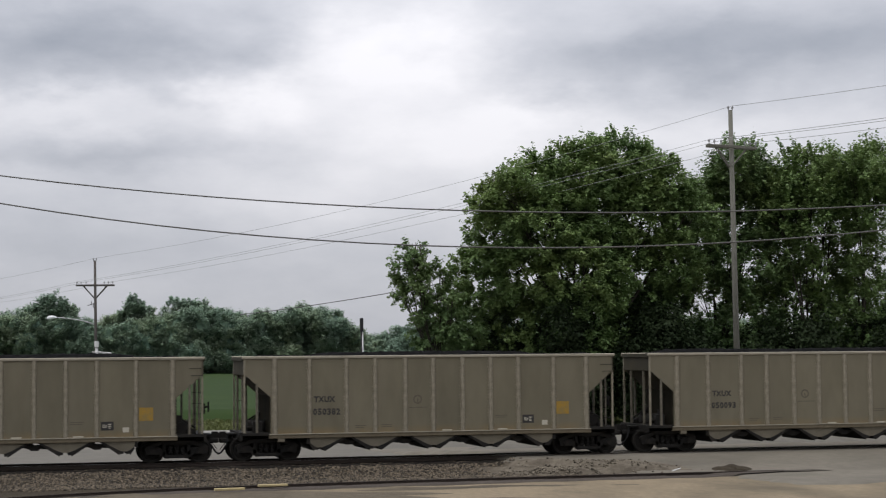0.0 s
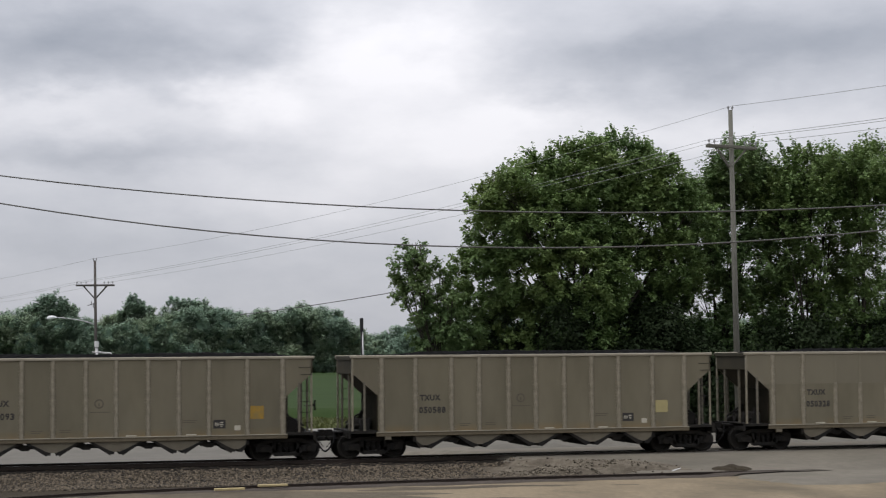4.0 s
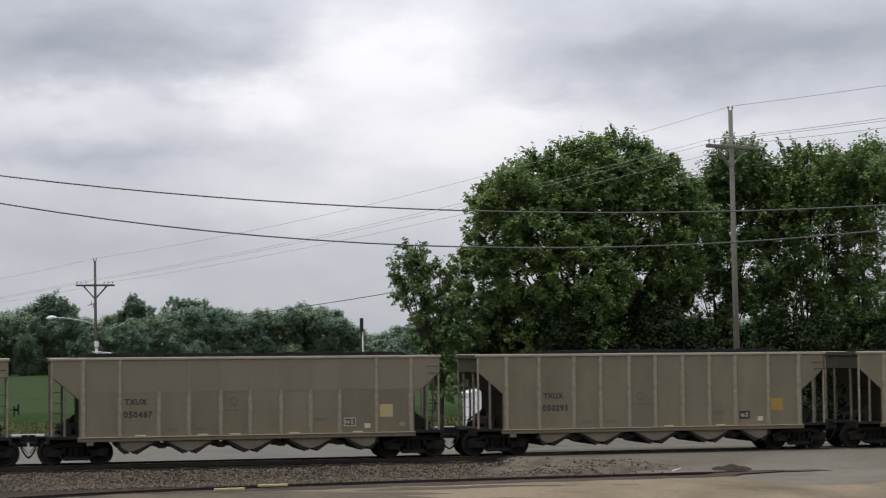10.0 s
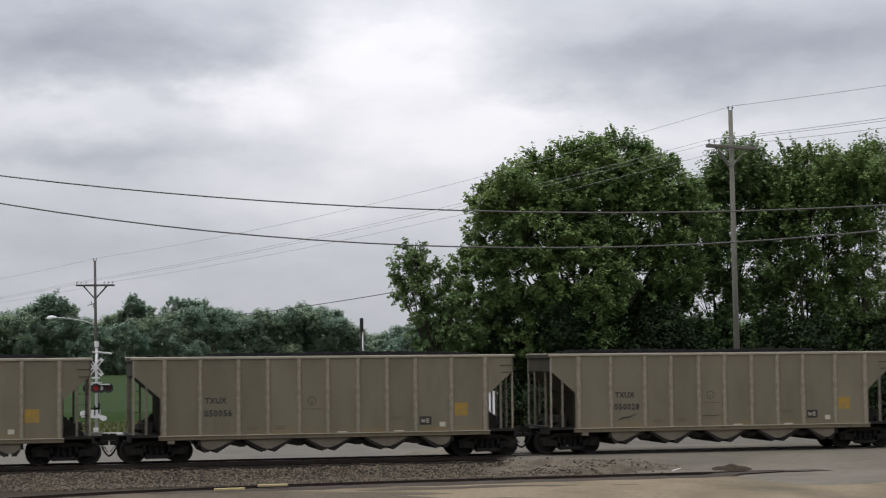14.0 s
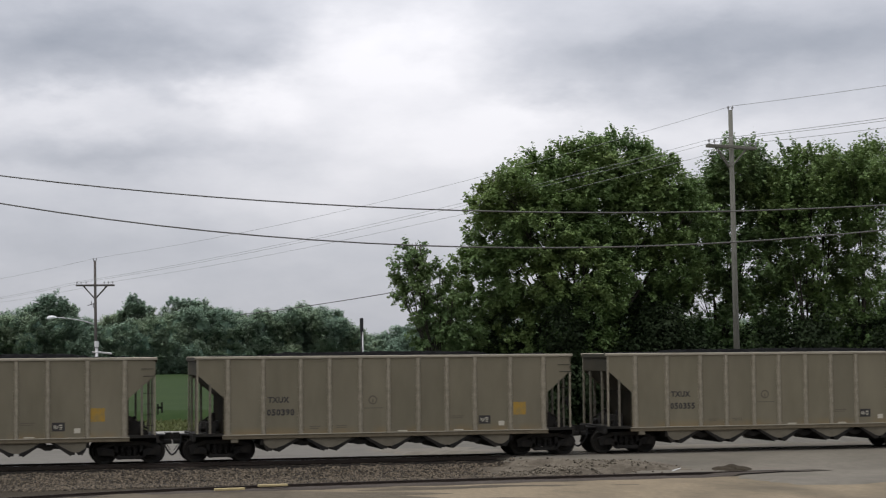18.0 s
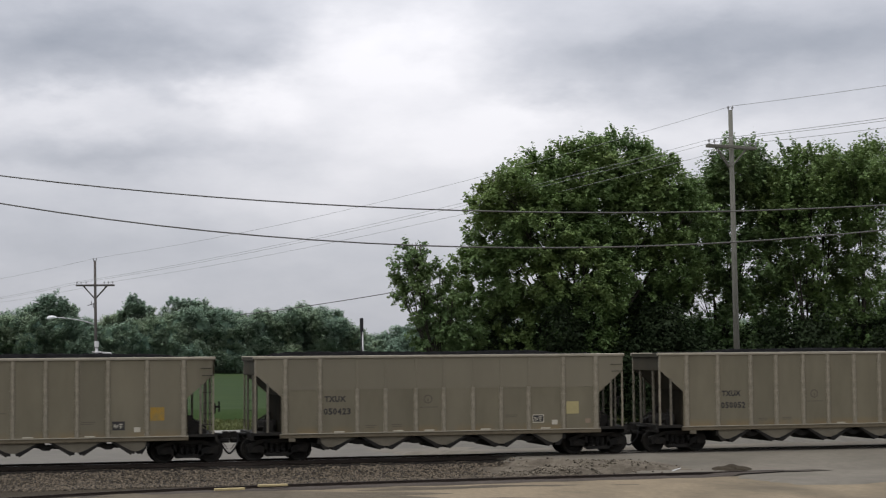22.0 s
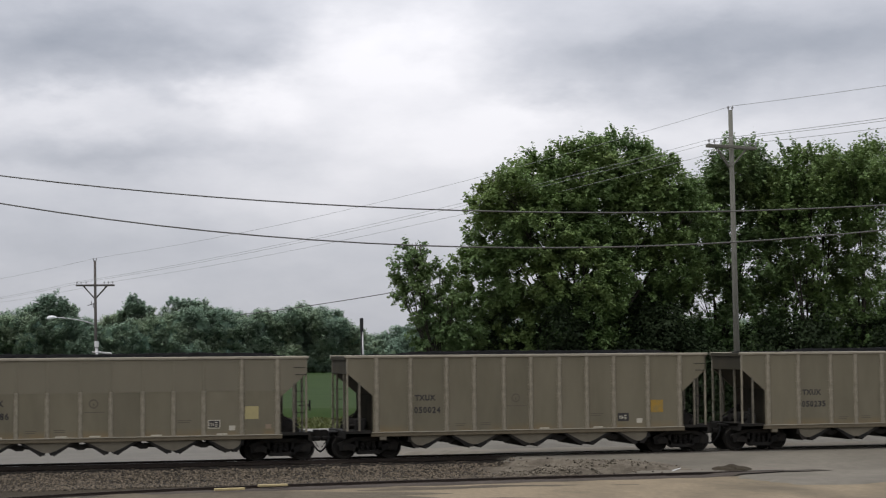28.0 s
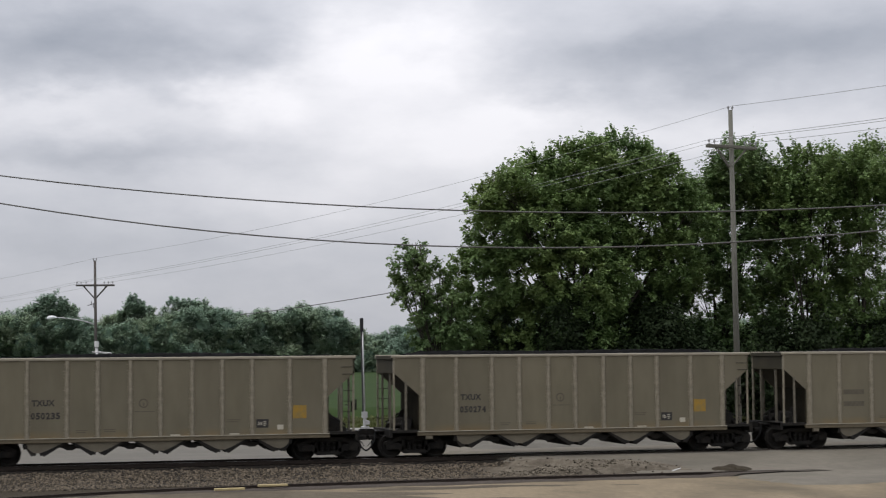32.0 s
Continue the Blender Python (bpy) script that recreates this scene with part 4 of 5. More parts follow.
for k, (car, (number, toned, fresh)) in enumerate(zip(CARS, TRAIN)):
    part("coal_load", COALS[(3 * k + k // 5) % 5], COAL, car, "heaped black coal")
    if toned == 2:
        square = [o for o in car.children if o.name.startswith("yellow_square")][0]
        square.data = [o for o in toned_car.children if o.name.startswith("cream_square")][0].data
        square.name = "cream_square"
        tagged(square, "cream painted square")
    if toned == 3:
        square = [o for o in car.children if o.name.startswith("cream_square")][0]
        square.data = [o for o in plain_car.children if o.name.startswith("yellow_square")][0].data
        square.name = "yellow_square"
        tagged(square, "faded yellow painted square")
    if toned in (1, 2):
        tagged(car, "grey aluminium coal hopper car with cream square, coal loaded")
    if number == "bars":
        for z in (2.12, 1.64):
            part("painted_bar", Shape().box(sx(3.43), sx(4.35), -W - 0.006, -W + 0.001, z, z + 0.2), FADED, car)
    elif number:
        part("reporting_mark", WORD, LETTER, car, "black stencilled letters", pose(sx(3.43), -W - 0.004, 2.12))
        for i, digit in enumerate(number):
            part("painted_digit", DIGITS[digit], LETTER, car, "black stencilled digit", pose(sx(3.40 + 0.1785 * i + (0.04 if digit == "1" else 0)), -W - 0.004, 1.64))
    if k == 8:
        part("chalk_scrawl", Shape().chain([(sx(3.55), -W - 0.004, 1.24), (sx(3.75), -W - 0.004, 1.34), (sx(4.0), -W - 0.004, 1.36), (sx(4.35), -W - 0.004, 1.50)], [0.012, 0.03, 0.03, 0.01], 5), LETTER, car, "dark scrawled streak")
        part("chalk_scrawl", Shape().chain([(sx(7.1), -W - 0.004, 1.36), (sx(7.35), -W - 0.004, 1.40), (sx(7.6), -W - 0.004, 1.37), (sx(7.95), -W - 0.004, 1.42)], [0.015, 0.03, 0.025, 0.01], 5), FADED, car, "dark scrawled streak")


# ---- poles and wires ----
def sagging(a, b, sag, n=24):
    a, b = Vector(a), Vector(b)
    return [a.lerp(b, k / n) - Vector((0, 0, sag * 4 * (k / n) * (1 - k / n))) for k in range(n + 1)]


def wire(name, pts, r, mat, label, group):
    cu = Shape()
    cu.pipe(pts, [r] * len(pts), 6)
    return tagged(new(name, cu.mesh(name, mat, True)), label, "wire", group)


def utility_pole(base, top, arm_z, arm_half, arm_turn, mat, label, brace_drop=1.0, r=0.17, arm_tilt=0.0):
    """A wooden pole with one crossarm, two braces and pin insulators."""
    pole = thing("utility_pole", pose(*base), label, "utility pole", "utility poles")
    b, t = Vector((0, 0, -0.3)), Vector(top) - Vector(base)
    part("shaft", Shape().tube(b, t, r, r * 0.62, n=12), mat, pole, smooth=True)
    c = b.lerp(t, (arm_z - base[2] + 0.3) / (top[2] - base[2] + 0.3))
    m = pose(c.x, c.y, c.z, 0, arm_tilt, arm_turn)
    for y in (-0.2, 0.2):
        part("crossarm", Shape().slab(-arm_half, arm_half, y - 0.06, y + 0.06, -0.06, 0.07, 0.01), mat, pole, "", m)
        for k in (-1, 1):
            part("brace", Shape().chain([(k * arm_half * 0.62, y, -0.04), (0.03 * k, 0.8 * y, -brace_drop)], [0.035, 0.035], 6), mat, pole, "", m)
    pins = [m @ Vector((x * arm_half, -0.2, 0.2)) for x in (-0.94, -0.45, 0.94, -0.72, 0.5, 0.72)]
    pin = Shape().tube((0, 0, -0.14), (0, 0, 0.0), 0.02).tube((0, 0, -0.03), (0, 0, 0.05), 0.05, 0.06, 10).tube((0, 0, 0.05), (0, 0, 0.1), 0.045, 0.03, 10).mesh("insulator", PORCELAIN)
    for p in pins:
        part("insulator", pin, PORCELAIN, pole, "", Matrix.Translation(p))
    for k in (-1, 1):
        part("insulator", pin, PORCELAIN, pole, "", Matrix.Translation(t + Vector((0.11 * k, 0, 0.10))))
        part("pin_bracket", Shape().tube((0, 0, -0.25), (0.11 * k, 0, 0.02), 0.025), mat, pole, "", Matrix.Translation(t))
    B = Vector(base)
    return pole, [B + p + Vector((0, 0, 0.08)) for p in pins[:3]], B + t + Vector((0.1, 0, 0.2))


near_pole, near_pins, near_top = utility_pole((35.62, 15.1, -0.5), (35.06, 14.2, 15.75), 13.92, 1.22, -13, WOODPOLE, "tall weathered grey wooden utility pole with crossarm", 1.0, 0.17, 4.0)
far_pole, far_pins, far_top = utility_pole((7.80, 75.4, -0.5), (7.61, 75.1, 11.3), 9.35, 1.48, -13, DARKPOLE, "dark wooden utility pole with crossarm and street lamp", 1.05, 0.15)
part("service_arm", Shape().tube((-0.75, -0.2, 8.28), (0.0, -0.2, 8.5), 0.03).tube((-0.45, -0.2, 8.30), (-0.45, -0.2, 8.62), 0.025).tube((-0.30, -0.2, 8.1), (-0.30, -0.2, 8.42), 0.03), DARKPOLE, far_pole)
part("lamp_arm", Shape().chain([(0, -0.1, 6.75), (-1.2, -0.1, 7.12), (-2.6, -0.1, 7.32), (-3.2, -0.1, 7.34)], [0.05, 0.045, 0.04, 0.04], 8), STEELGREY, far_pole, "grey lamp arm")
lamp = Shape().chain([(-3.1, -0.1, 7.35), (-3.3, -0.1, 7.38), (-3.65, -0.1, 7.34), (-3.85, -0.1, 7.28)], [0.05, 0.13, 0.15, 0.06], 12)
part("lamp_head", lamp, WHITEPAINT, far_pole, "pale street lamp head")
for k in range(3):
    wire("power_line", sagging(far_pins[k], near_pins[k], 0.55), 0.010, WIREGREY, "thin grey power line between the utility poles", "power lines")
    wire("power_line", sagging(near_pins[k], near_pins[k] + Vector((20, -40, 1.5)), 0.5), 0.014, WIREGREY, "thin grey power line between the utility poles", "power lines")
    wire("power_line", sagging(far_pins[k], far_pins[k] + Vector((-27, 60, -1)), 0.9), 0.010, WIREGREY, "thin grey power line between the utility poles", "power lines")
wire("power_line", sagging(far_top, near_top, 0.75), 0.010, WIREGREY, "thin grey power line between the utility poles", "power lines")
wire("power_line", sagging(near_top, near_top + Vector((20, -40, 1.5)), 0.55), 0.013, WIREGREY, "thin grey power line between the utility poles", "power lines")
wire("power_line", sagging(far_top, far_top + Vector((-27, 60, -1)), 0.9), 0.010, WIREGREY, "thin grey power line between the utility poles", "power lines")
wire("service_cable", sagging((16.0, 52.6, 6.55), (33.0, 48.2, 9.35), 0.22), 0.03, WIREDARK, "dark service cable running into the maple", "service cables")


def cable(mid, low, ends, a, b, r, label):
    """A heavy cable in the foreground that hangs in a shallow curve."""
    pts = []
    for k in range(41):
        x = a + (b - a) * k / 40
        pts.append((x, -17.85 - 0.246 * x, low + ends * (x - mid) ** 2))
    return wire("foreground_cable", pts, r, WIREDARK, label, "foreground cables")


cable(17.0, 7.70, 0.00395, -9, 44, 0.020, "thick black cable strung across the yard")
cable(14.9, 6.77, 0.0060, -9, 44, 0.021, "thick black cable strung across the yard")
for x in (-9.0, 44.0):
    post = thing("utility_pole", pose(x, -17.85 - 0.246 * x, -0.6), "weathered wooden pole carrying the yard's cables", "utility pole", "utility poles")
    part("shaft", Shape().tube((0, 0, -0.2), (0, 0, 13.0), 0.16, 0.11, 12), WOODPOLE, post, smooth=True)

# ---- crossing signal, gate mast and equipment case ----
sig = thing("crossing_signal", pose(5.54, 34.7, -0.5), "grey mast crossing signal with white crossbuck and red flashers", "crossing signal")
part("foundation", Shape().slab(-0.35, 0.35, -0.35, 0.35, -0.1, 0.16, 0.03), LOT, sig, "pale concrete foundation")
part("mast", Shape().tube((0, 0, 0.1), (0.02, 0, 5.0), 0.085, n=14), STEELGREY, sig, "grey metal mast", smooth=True)
part("mast_bell", Shape().tube((0.02, 0, 4.9), (0.02, 0, 5.22), 0.13, 0.12, 12), WEATHERED, sig, "pale bell housing on top")
part("bell_arm", Shape().tube((-0.24, -0.05, 4.62), (0.0, -0.05, 4.60), 0.035).tube((0.0, -0.05, 4.62), (0.86, -0.05, 4.52), 0.05), WEATHERED, sig)
for k in (-1, 1):
    blade = part("crossbuck_blade", Shape().slab(-0.61, 0.61, -0.012, 0.012, -0.115, 0.115, 0.004), WEATHERED, sig, "white crossbuck blade", pose(-0.06, -0.11 - 0.014 * (k + 1), 3.78, 0, 50 * k, 0))
    for x in (-0.42, 0.18):
        part("lettering_bar", Shape().box(x, x + 0.26, -0.016, -0.011, -0.05, 0.05), FADED, blade)
part("track_sign", Shape().slab(-0.24, 0.2, -0.13, -0.10, 3.13, 3.22, 0.004), WEATHERED, sig)
part("light_crossarm", Shape().tube((-0.6, -0.1, 2.80), (0.75, -0.1, 2.80), 0.035).box(-0.55, 0.3, -0.14, -0.06, 2.86, 2.93), WEATHERED, sig)
for x, mat, back, nm in ((-0.48, WEATHERED, -0.05, "unlit flasher"), (-0.03, REDLENS, -0.12, "glowing red flasher"), (0.28, WEATHERED, -0.05, "unlit flasher"), (0.68, DARKLENS, -0.02, "unlit flasher")):
    unit = part("flasher", Shape().tube((x, back - 0.02, 2.60), (x, back + 0.06, 2.60), 0.27, n=24), BLACKPAINT, sig, nm)
    part("lens", Shape().tube((x, back - 0.04, 2.60), (x, back - 0.021, 2.60), 0.15 if mat is not WEATHERED else 0.12, n=20), mat, unit)
    part("hood", Shape().add(*(lambda n: ([(x + 0.2 * math.cos(t), y, 2.6 + 0.2 * math.sin(t)) for y in (back - 0.30, back - 0.02) for t in [math.pi * (0.0 + k / n) for k in range(n + 1)]],
                                          [(k, k + 1, k + n + 2, k + n + 1) for k in range(n)]))(10)), BLACKPAINT, unit)
part("gate_mechanism", Shape().prism_y([(-0.40, 0.98), (0.05, 0.92), (0.22, 1.0), (0.22, 1.42), (-0.40, 1.36)], -0.35, 0.1).prism_y([(-0.88, 1.10), (-0.80, 0.98), (-0.38, 1.02), (-0.38, 1.34), (-0.74, 1.36), (-0.88, 1.24)], -0.28, 0.05), WEATHERED, sig, "white gate mechanism housing")
part("counterweight_arm", Shape().prism_y([(0.1, 0.95), (0.35, 0.78), (0.56, 0.84), (0.56, 1.02), (0.3, 1.1)], -0.42, -0.34).prism_y([(0.1, 0.95), (0.35, 0.78), (0.56, 0.84), (0.56, 1.02), (0.3, 1.1)], 0.1, 0.18), WEATHERED, sig, "white counterweight arm")
arm = part("gate_arm", Shape().slab(0.20, 0.32, 0.15, 5.4, 0.90, 1.02, 0.01), WEATHERED, sig, "lowered white gate arm")
for k in range(6):
    part("red_stripe", Shape().box(0.195, 0.325, 0.55 + 0.80 * k, 0.80 + 0.80 * k, 0.895, 1.025), REDSTRIPE, arm, "dark red stripe")
for y in (1.9, 3.6, 5.2):
    part("arm_light", Shape().tube((0.26, y, 1.02), (0.26, y, 1.14), 0.05, n=10), DARKLENS, arm)
part("junction_box", Shape().slab(-0.14, 0.14, -0.14, 0.14, 0.16, 0.40, 0.02), WEATHERED, sig)

mast = thing("gate_arm_mast", pose(20.40, 32.6, -0.5), "tall thin pole, dark above, on a pale grey base", "pole")
part("base_unit", Shape().slab(-0.20, 0.22, -0.2, 0.2, 0.0, 0.30, 0.03).tube((0.0, 0, 0.3), (0, 0, 1.1), 0.10, n=12).slab(-0.16, 0.14, -0.16, 0.16, 0.78, 1.12, 0.03).slab(-0.02, 0.24, -0.22, 0.16, 0.40, 0.62, 0.03), STEELGREY, mast, "pale grey base unit")
part("shaft", Shape().tube((-0.01, 0, 1.05), (-0.10, 0, 5.7), 0.055, 0.045, 10), STEELGREY, mast, "pale metal shaft", smooth=True)
part("dark_back", Shape().tube((-0.09, 0.04, 1.05), (-0.17, 0.04, 6.0), 0.05, 0.05, 8), BLACKPAINT, mast, "dark back strip")
part("dark_head", Shape().slab(-0.25, -0.06, -0.08, 0.1, 5.66, 6.42, 0.02), BLACKPAINT, mast, "black head")

case = thing("equipment_case", pose(25.16, 25.3, -0.5), "white metal railway equipment case with low gable roof", "equipment case")
part("cabinet", Shape().slab(-0.73, 0.73, -0.75, 0.75, 0.12, 2.24, 0.02), WHITEPAINT, case)
part("roof", Shape().prism_y([(-0.79, 2.245), (0.79, 2.245), (0.79, 2.30), (0.42, 2.41), (0.0, 2.46), (-0.42, 2.41), (-0.79, 2.30)], -0.82, 0.82), WHITEPAINT, case)
part("skid", Shape().box(-0.71, -0.55, -0.7, 0.7, 0, 0.12).box(0.55, 0.71, -0.7, 0.7, 0, 0.12), STEELGREY, case)
for x in (-0.705, 0.005):
    door = part("door", Shape().slab(x, x + 0.70, -0.785, -0.752, 0.2, 2.16, 0.012), WHITEPAINT, case)
    h = x + (0.62 if x < 0 else 0.08)
    part("handle", Shape().tube((h, -0.81, 1.05), (h, -0.81, 1.30), 0.02).box(h - 0.03, h + 0.03, -0.80, -0.784, 1.1, 1.25), STEELGREY, door, "steel handle")
    part("hinge", Shape().tube((x + (0.02 if x < 0 else 0.68), -0.79, 0.5), (x + (0.02 if x < 0 else 0.68), -0.79, 0.62), 0.015).tube((x + (0.02 if x < 0 else 0.68), -0.79, 1.7), (x + (0.02 if x < 0 else 0.68), -0.79, 1.82), 0.015), STEELGREY, door)


# ---- trees ----
def leaf_quads(rng, lobes, twigs_per_area, leaves_per_twig, size, spread, squash=0.8):
    """Leaves in tufts on the shells of uneven lobes: an array of quads."""
    tufts = []
    ways = []
    for x, y, z, r in lobes:
        n = max(8, int(twigs_per_area * 12.6 * r * r))
        d = rng.normal(size=(n, 3))
        d /= np.linalg.norm(d, axis=1)[:, None]
        k = rng.uniform(0.35, 1.0, n) ** 0.5 * (1 + 0.24 * np.sin(5 * d[:, 0] + 3 * d[:, 2] + x) * np.cos(4 * d[:, 1] + z))
        tufts.append(np.array([x, y, z]) + d * (r * k)[:, None] * np.array([1, 1, squash + 0.15]))
        ways.append(d)
    t = np.concatenate(tufts)
    way = np.repeat(np.concatenate(ways), leaves_per_twig, 0)
    c = np.repeat(t, leaves_per_twig, 0) + rng.normal(size=(len(t) * leaves_per_twig, 3)) * spread * np.array([1, 1, 0.7])
    n = len(c)
    # leaves lie with their faces outwards and up
    up = way * 0.45 + np.array([0, 0, 0.85]) + rng.normal(size=(n, 3)) * 0.5
    up /= np.linalg.norm(up, axis=1)[:, None]
    a = np.cross(up, rng.normal(size=(n, 3)))
    a /= np.linalg.norm(a, axis=1)[:, None]
    b = np.cross(up, a)
    s = (size * rng.uniform(0.6, 1.3, n))[:, None]
    return np.stack([c - a * s * 0.5, c - b * s * 0.36, c + a * s * 0.5, c + b * s * 0.36], 1)


def lumps(p, wave, seed):
    """A smooth uneven field in space, about -1 to 1, with lumps about half a wave across."""
    g = np.random.default_rng(seed)
    out = 0
    for _ in range(8):
        k = g.normal(size=3)
        k *= 2 * math.pi / wave / np.linalg.norm(k) * g.uniform(0.7, 1.5)
        out = out + np.sin(p @ k + g.uniform(0, 6.28))
    return out / 3.0


def crown_quads(rng, lobes, fans, leaves, size, rise, length, gap=0.15, thick=0.13, deep=0.58, scatter=0.40, seed=1, spires=0):
    """Fans of leafy shoots that stand out from the shell of a crown made of overlapping lobes: an array of quads."""
    L = np.array(lobes, float)
    top = (L[:, 2] + L[:, 3]).max()
    pos, ways = [], []
    for i, (x, y, z, r) in enumerate(L):
        n = max(12, int(fans * 12.6 * r * r))
        d = rng.normal(size=(n, 3))
        d /= np.linalg.norm(d, axis=1)[:, None]
        p = L[i, :3] + d * (r * rng.uniform(0.30, 1.0, n) ** 0.6)[:, None] * np.array([1, 1, 0.95])
        q = np.linalg.norm(p[:, None, :] - L[None, :, :3], axis=2) / L[None, :, 3]
        q[:, i] = 9.0
        field = lumps(p, 1.7, seed) + 0.8 * lumps(p, 0.8, seed + 1)
        high = p[:, 2] / top
        share = gap * np.where((high > 0.28) & (high < 0.74), 1.0, np.where(high > 0.74, 0.25, 0.08))
        cut = np.quantile(field, np.linspace(0, 1, 101))
        keep = (q.min(1) > deep) & (field > np.interp(share, np.linspace(0, 1, 101), cut))
        p, d, high = (np.repeat(w[keep], 4, 0) for w in (p, d, high))
        n = len(p)
        if not n:
            continue
        d = d * 0.8 + rng.normal(size=(n, 3)) * 0.42 + np.array([0, 0, 1.0]) * (rise * (0.4 + 0.8 * high))[:, None]
        d /= np.linalg.norm(d, axis=1)[:, None]
        long = (length * rng.uniform(0.5, 1.4, n) * (0.75 + 0.40 * high * high))[:, None, None]
        k = rng.uniform(0.0, 1.0, (n, leaves, 1)) ** 0.7
        at = p[:, None, :] + d[:, None, :] * long * k + rng.normal(size=(n, leaves, 3)) * thick * (1.25 - 0.7 * k)
        pos.append(at.reshape(-1, 3))
        ways.append(np.repeat(d, leaves, 0))
    for x, y, z, r in L[L[:, 2] + L[:, 3] > 0.80 * top] if spires else ():
        d = rng.normal(size=(spires, 3)) * np.array([0.28, 0.28, 0.05]) + np.array([0, 0, 1.0])
        foot = np.array([x, y, z]) + rng.uniform(-0.8, 0.8, (spires, 3)) * np.array([r, r, 0])
        foot[:, 2] += 0.78 * np.sqrt(np.clip(r * r - (foot[:, 0] - x) ** 2 - (foot[:, 1] - y) ** 2, 0.0, None))
        k = rng.uniform(0.0, 1.0, (spires, 70, 1))
        at = foot[:, None, :] + d[:, None, :] * k * rng.uniform(0.5, 1.1, (spires, 1, 1)) + rng.normal(size=(spires, 70, 3)) * 0.17 * (1.1 - k)
        pos.append(at.reshape(-1, 3))
        ways.append(np.repeat(d, 70, 0))
    c, way = np.concatenate(pos), np.concatenate(ways)
    n = len(c)
    up = way * 0.25 + np.array([0, 0, 0.85]) + rng.normal(size=(n, 3)) * scatter
    up /= np.linalg.norm(up, axis=1)[:, None]
    a = np.cross(up, way + rng.normal(size=(n, 3)) * 0.7)
    a /= np.linalg.norm(a, axis=1)[:, None]
    b = np.cross(up, a)
    s = (size * rng.uniform(0.6, 1.3, n))[:, None]
    return np.stack([c - a * s * 0.40, c - b * s * 0.5, c + a * s * 0.40, c + b * s * 0.5], 1)


def tree(base, lobes, trunk_r, fork_z, mat, label, seed, fans=4.0, leaves=22, size=0.185, rise=0.5, length=0.70, gap=0.2, thick=0.11, scatter=0.40, spires=0):
    rng = np.random.default_rng(seed)
    t = thing("tree", pose(*base), label, "tree", "trees behind the railway")
    B = np.array(base)
    rel = [(x - B[0], y - B[1], z - B[2], r) for x, y, z, r in lobes]
    fork = Vector((0.1, 0, fork_z))
    wood = Shape().chain([(0, 0, -0.25), (0.02, 0, 0.25), (0.05, 0.02, fork_z * 0.5), fork], [trunk_r * 1.5, trunk_r * 1.05, trunk_r * 0.9, trunk_r * 0.8], 10)
    part("trunk", wood, BARK, t, smooth=True)
    for x, y, z, r in rel:
        tip = Vector((x, y, z + 0.3 * r))
        start = Vector((0.07, 0.01, min(fork_z, max(0.6, z * 0.45))))
        mid = start.lerp(tip, 0.5) + Vector((rng.normal(0, 0.3), rng.normal(0, 0.3), 0.3))
        limb = Shape().pipe([start, start.lerp(mid, 0.5) + Vector((0, 0, 0.15)), mid, tip], [trunk_r * 0.36, trunk_r * 0.26, trunk_r * 0.17, 0.02], 7)
        for _ in range(7):
            d = Vector(rng.normal(size=3)).normalized()
            d.z = abs(d.z) * 0.7
            limb.chain([mid.lerp(tip, rng.uniform(0.2, 0.9)), tip + d * r * 0.6], [trunk_r * 0.07, 0.012], 4)
        part("limb", limb, BARK, t, smooth=True)
    part("crown", quads_mesh("crown", crown_quads(rng, rel, fans, leaves, size, rise, length, gap, thick, scatter=scatter, seed=seed, spires=spires), mat), mat, t, "green leafy crown")
    return t


tree((32.4, 31.0, -0.6), [(27.9, 27.7, 12.2, 1.5), (30.2, 30.2, 13.3, 1.89), (32.1, 28.6, 13.8, 1.93), (35.3, 31.1, 14.6, 1.99), (36.2, 29.6, 13.6, 1.64), (37.4, 28.1, 13.2, 1.3), (28.1, 30.5, 10.1, 2.3), (30.0, 29.0, 10.7, 2.88), (33.9, 31.5, 11.6, 3.16), (36.3, 29.9, 11.0, 2.77), (38.4, 28.4, 11.2, 1.83), (27.3, 31.7, 7.9, 2.4), (29.6, 30.2, 8.2, 2.7), (32.1, 28.6, 8.5, 3.04), (36.1, 31.1, 8.3, 2.77), (37.8, 29.6, 8.8, 2.0), (27.1, 33.1, 5.4, 2.4), (29.7, 31.5, 5.3, 2.52), (32.4, 30.0, 5.4, 2.69), (36.3, 32.5, 5.3, 2.59), (27.5, 33.2, 3.0, 1.9), (30.5, 33.0, 2.9, 2.1), (34.0, 33.4, 2.9, 2.2), (37.2, 33.2, 3.0, 2.1), (26.9, 28.8, 12.0, 1.25)],
     0.42, 2.6, LEAF, "large full green maple tree with ragged crown", 21, rise=0.45, gap=0.40, spires=7)
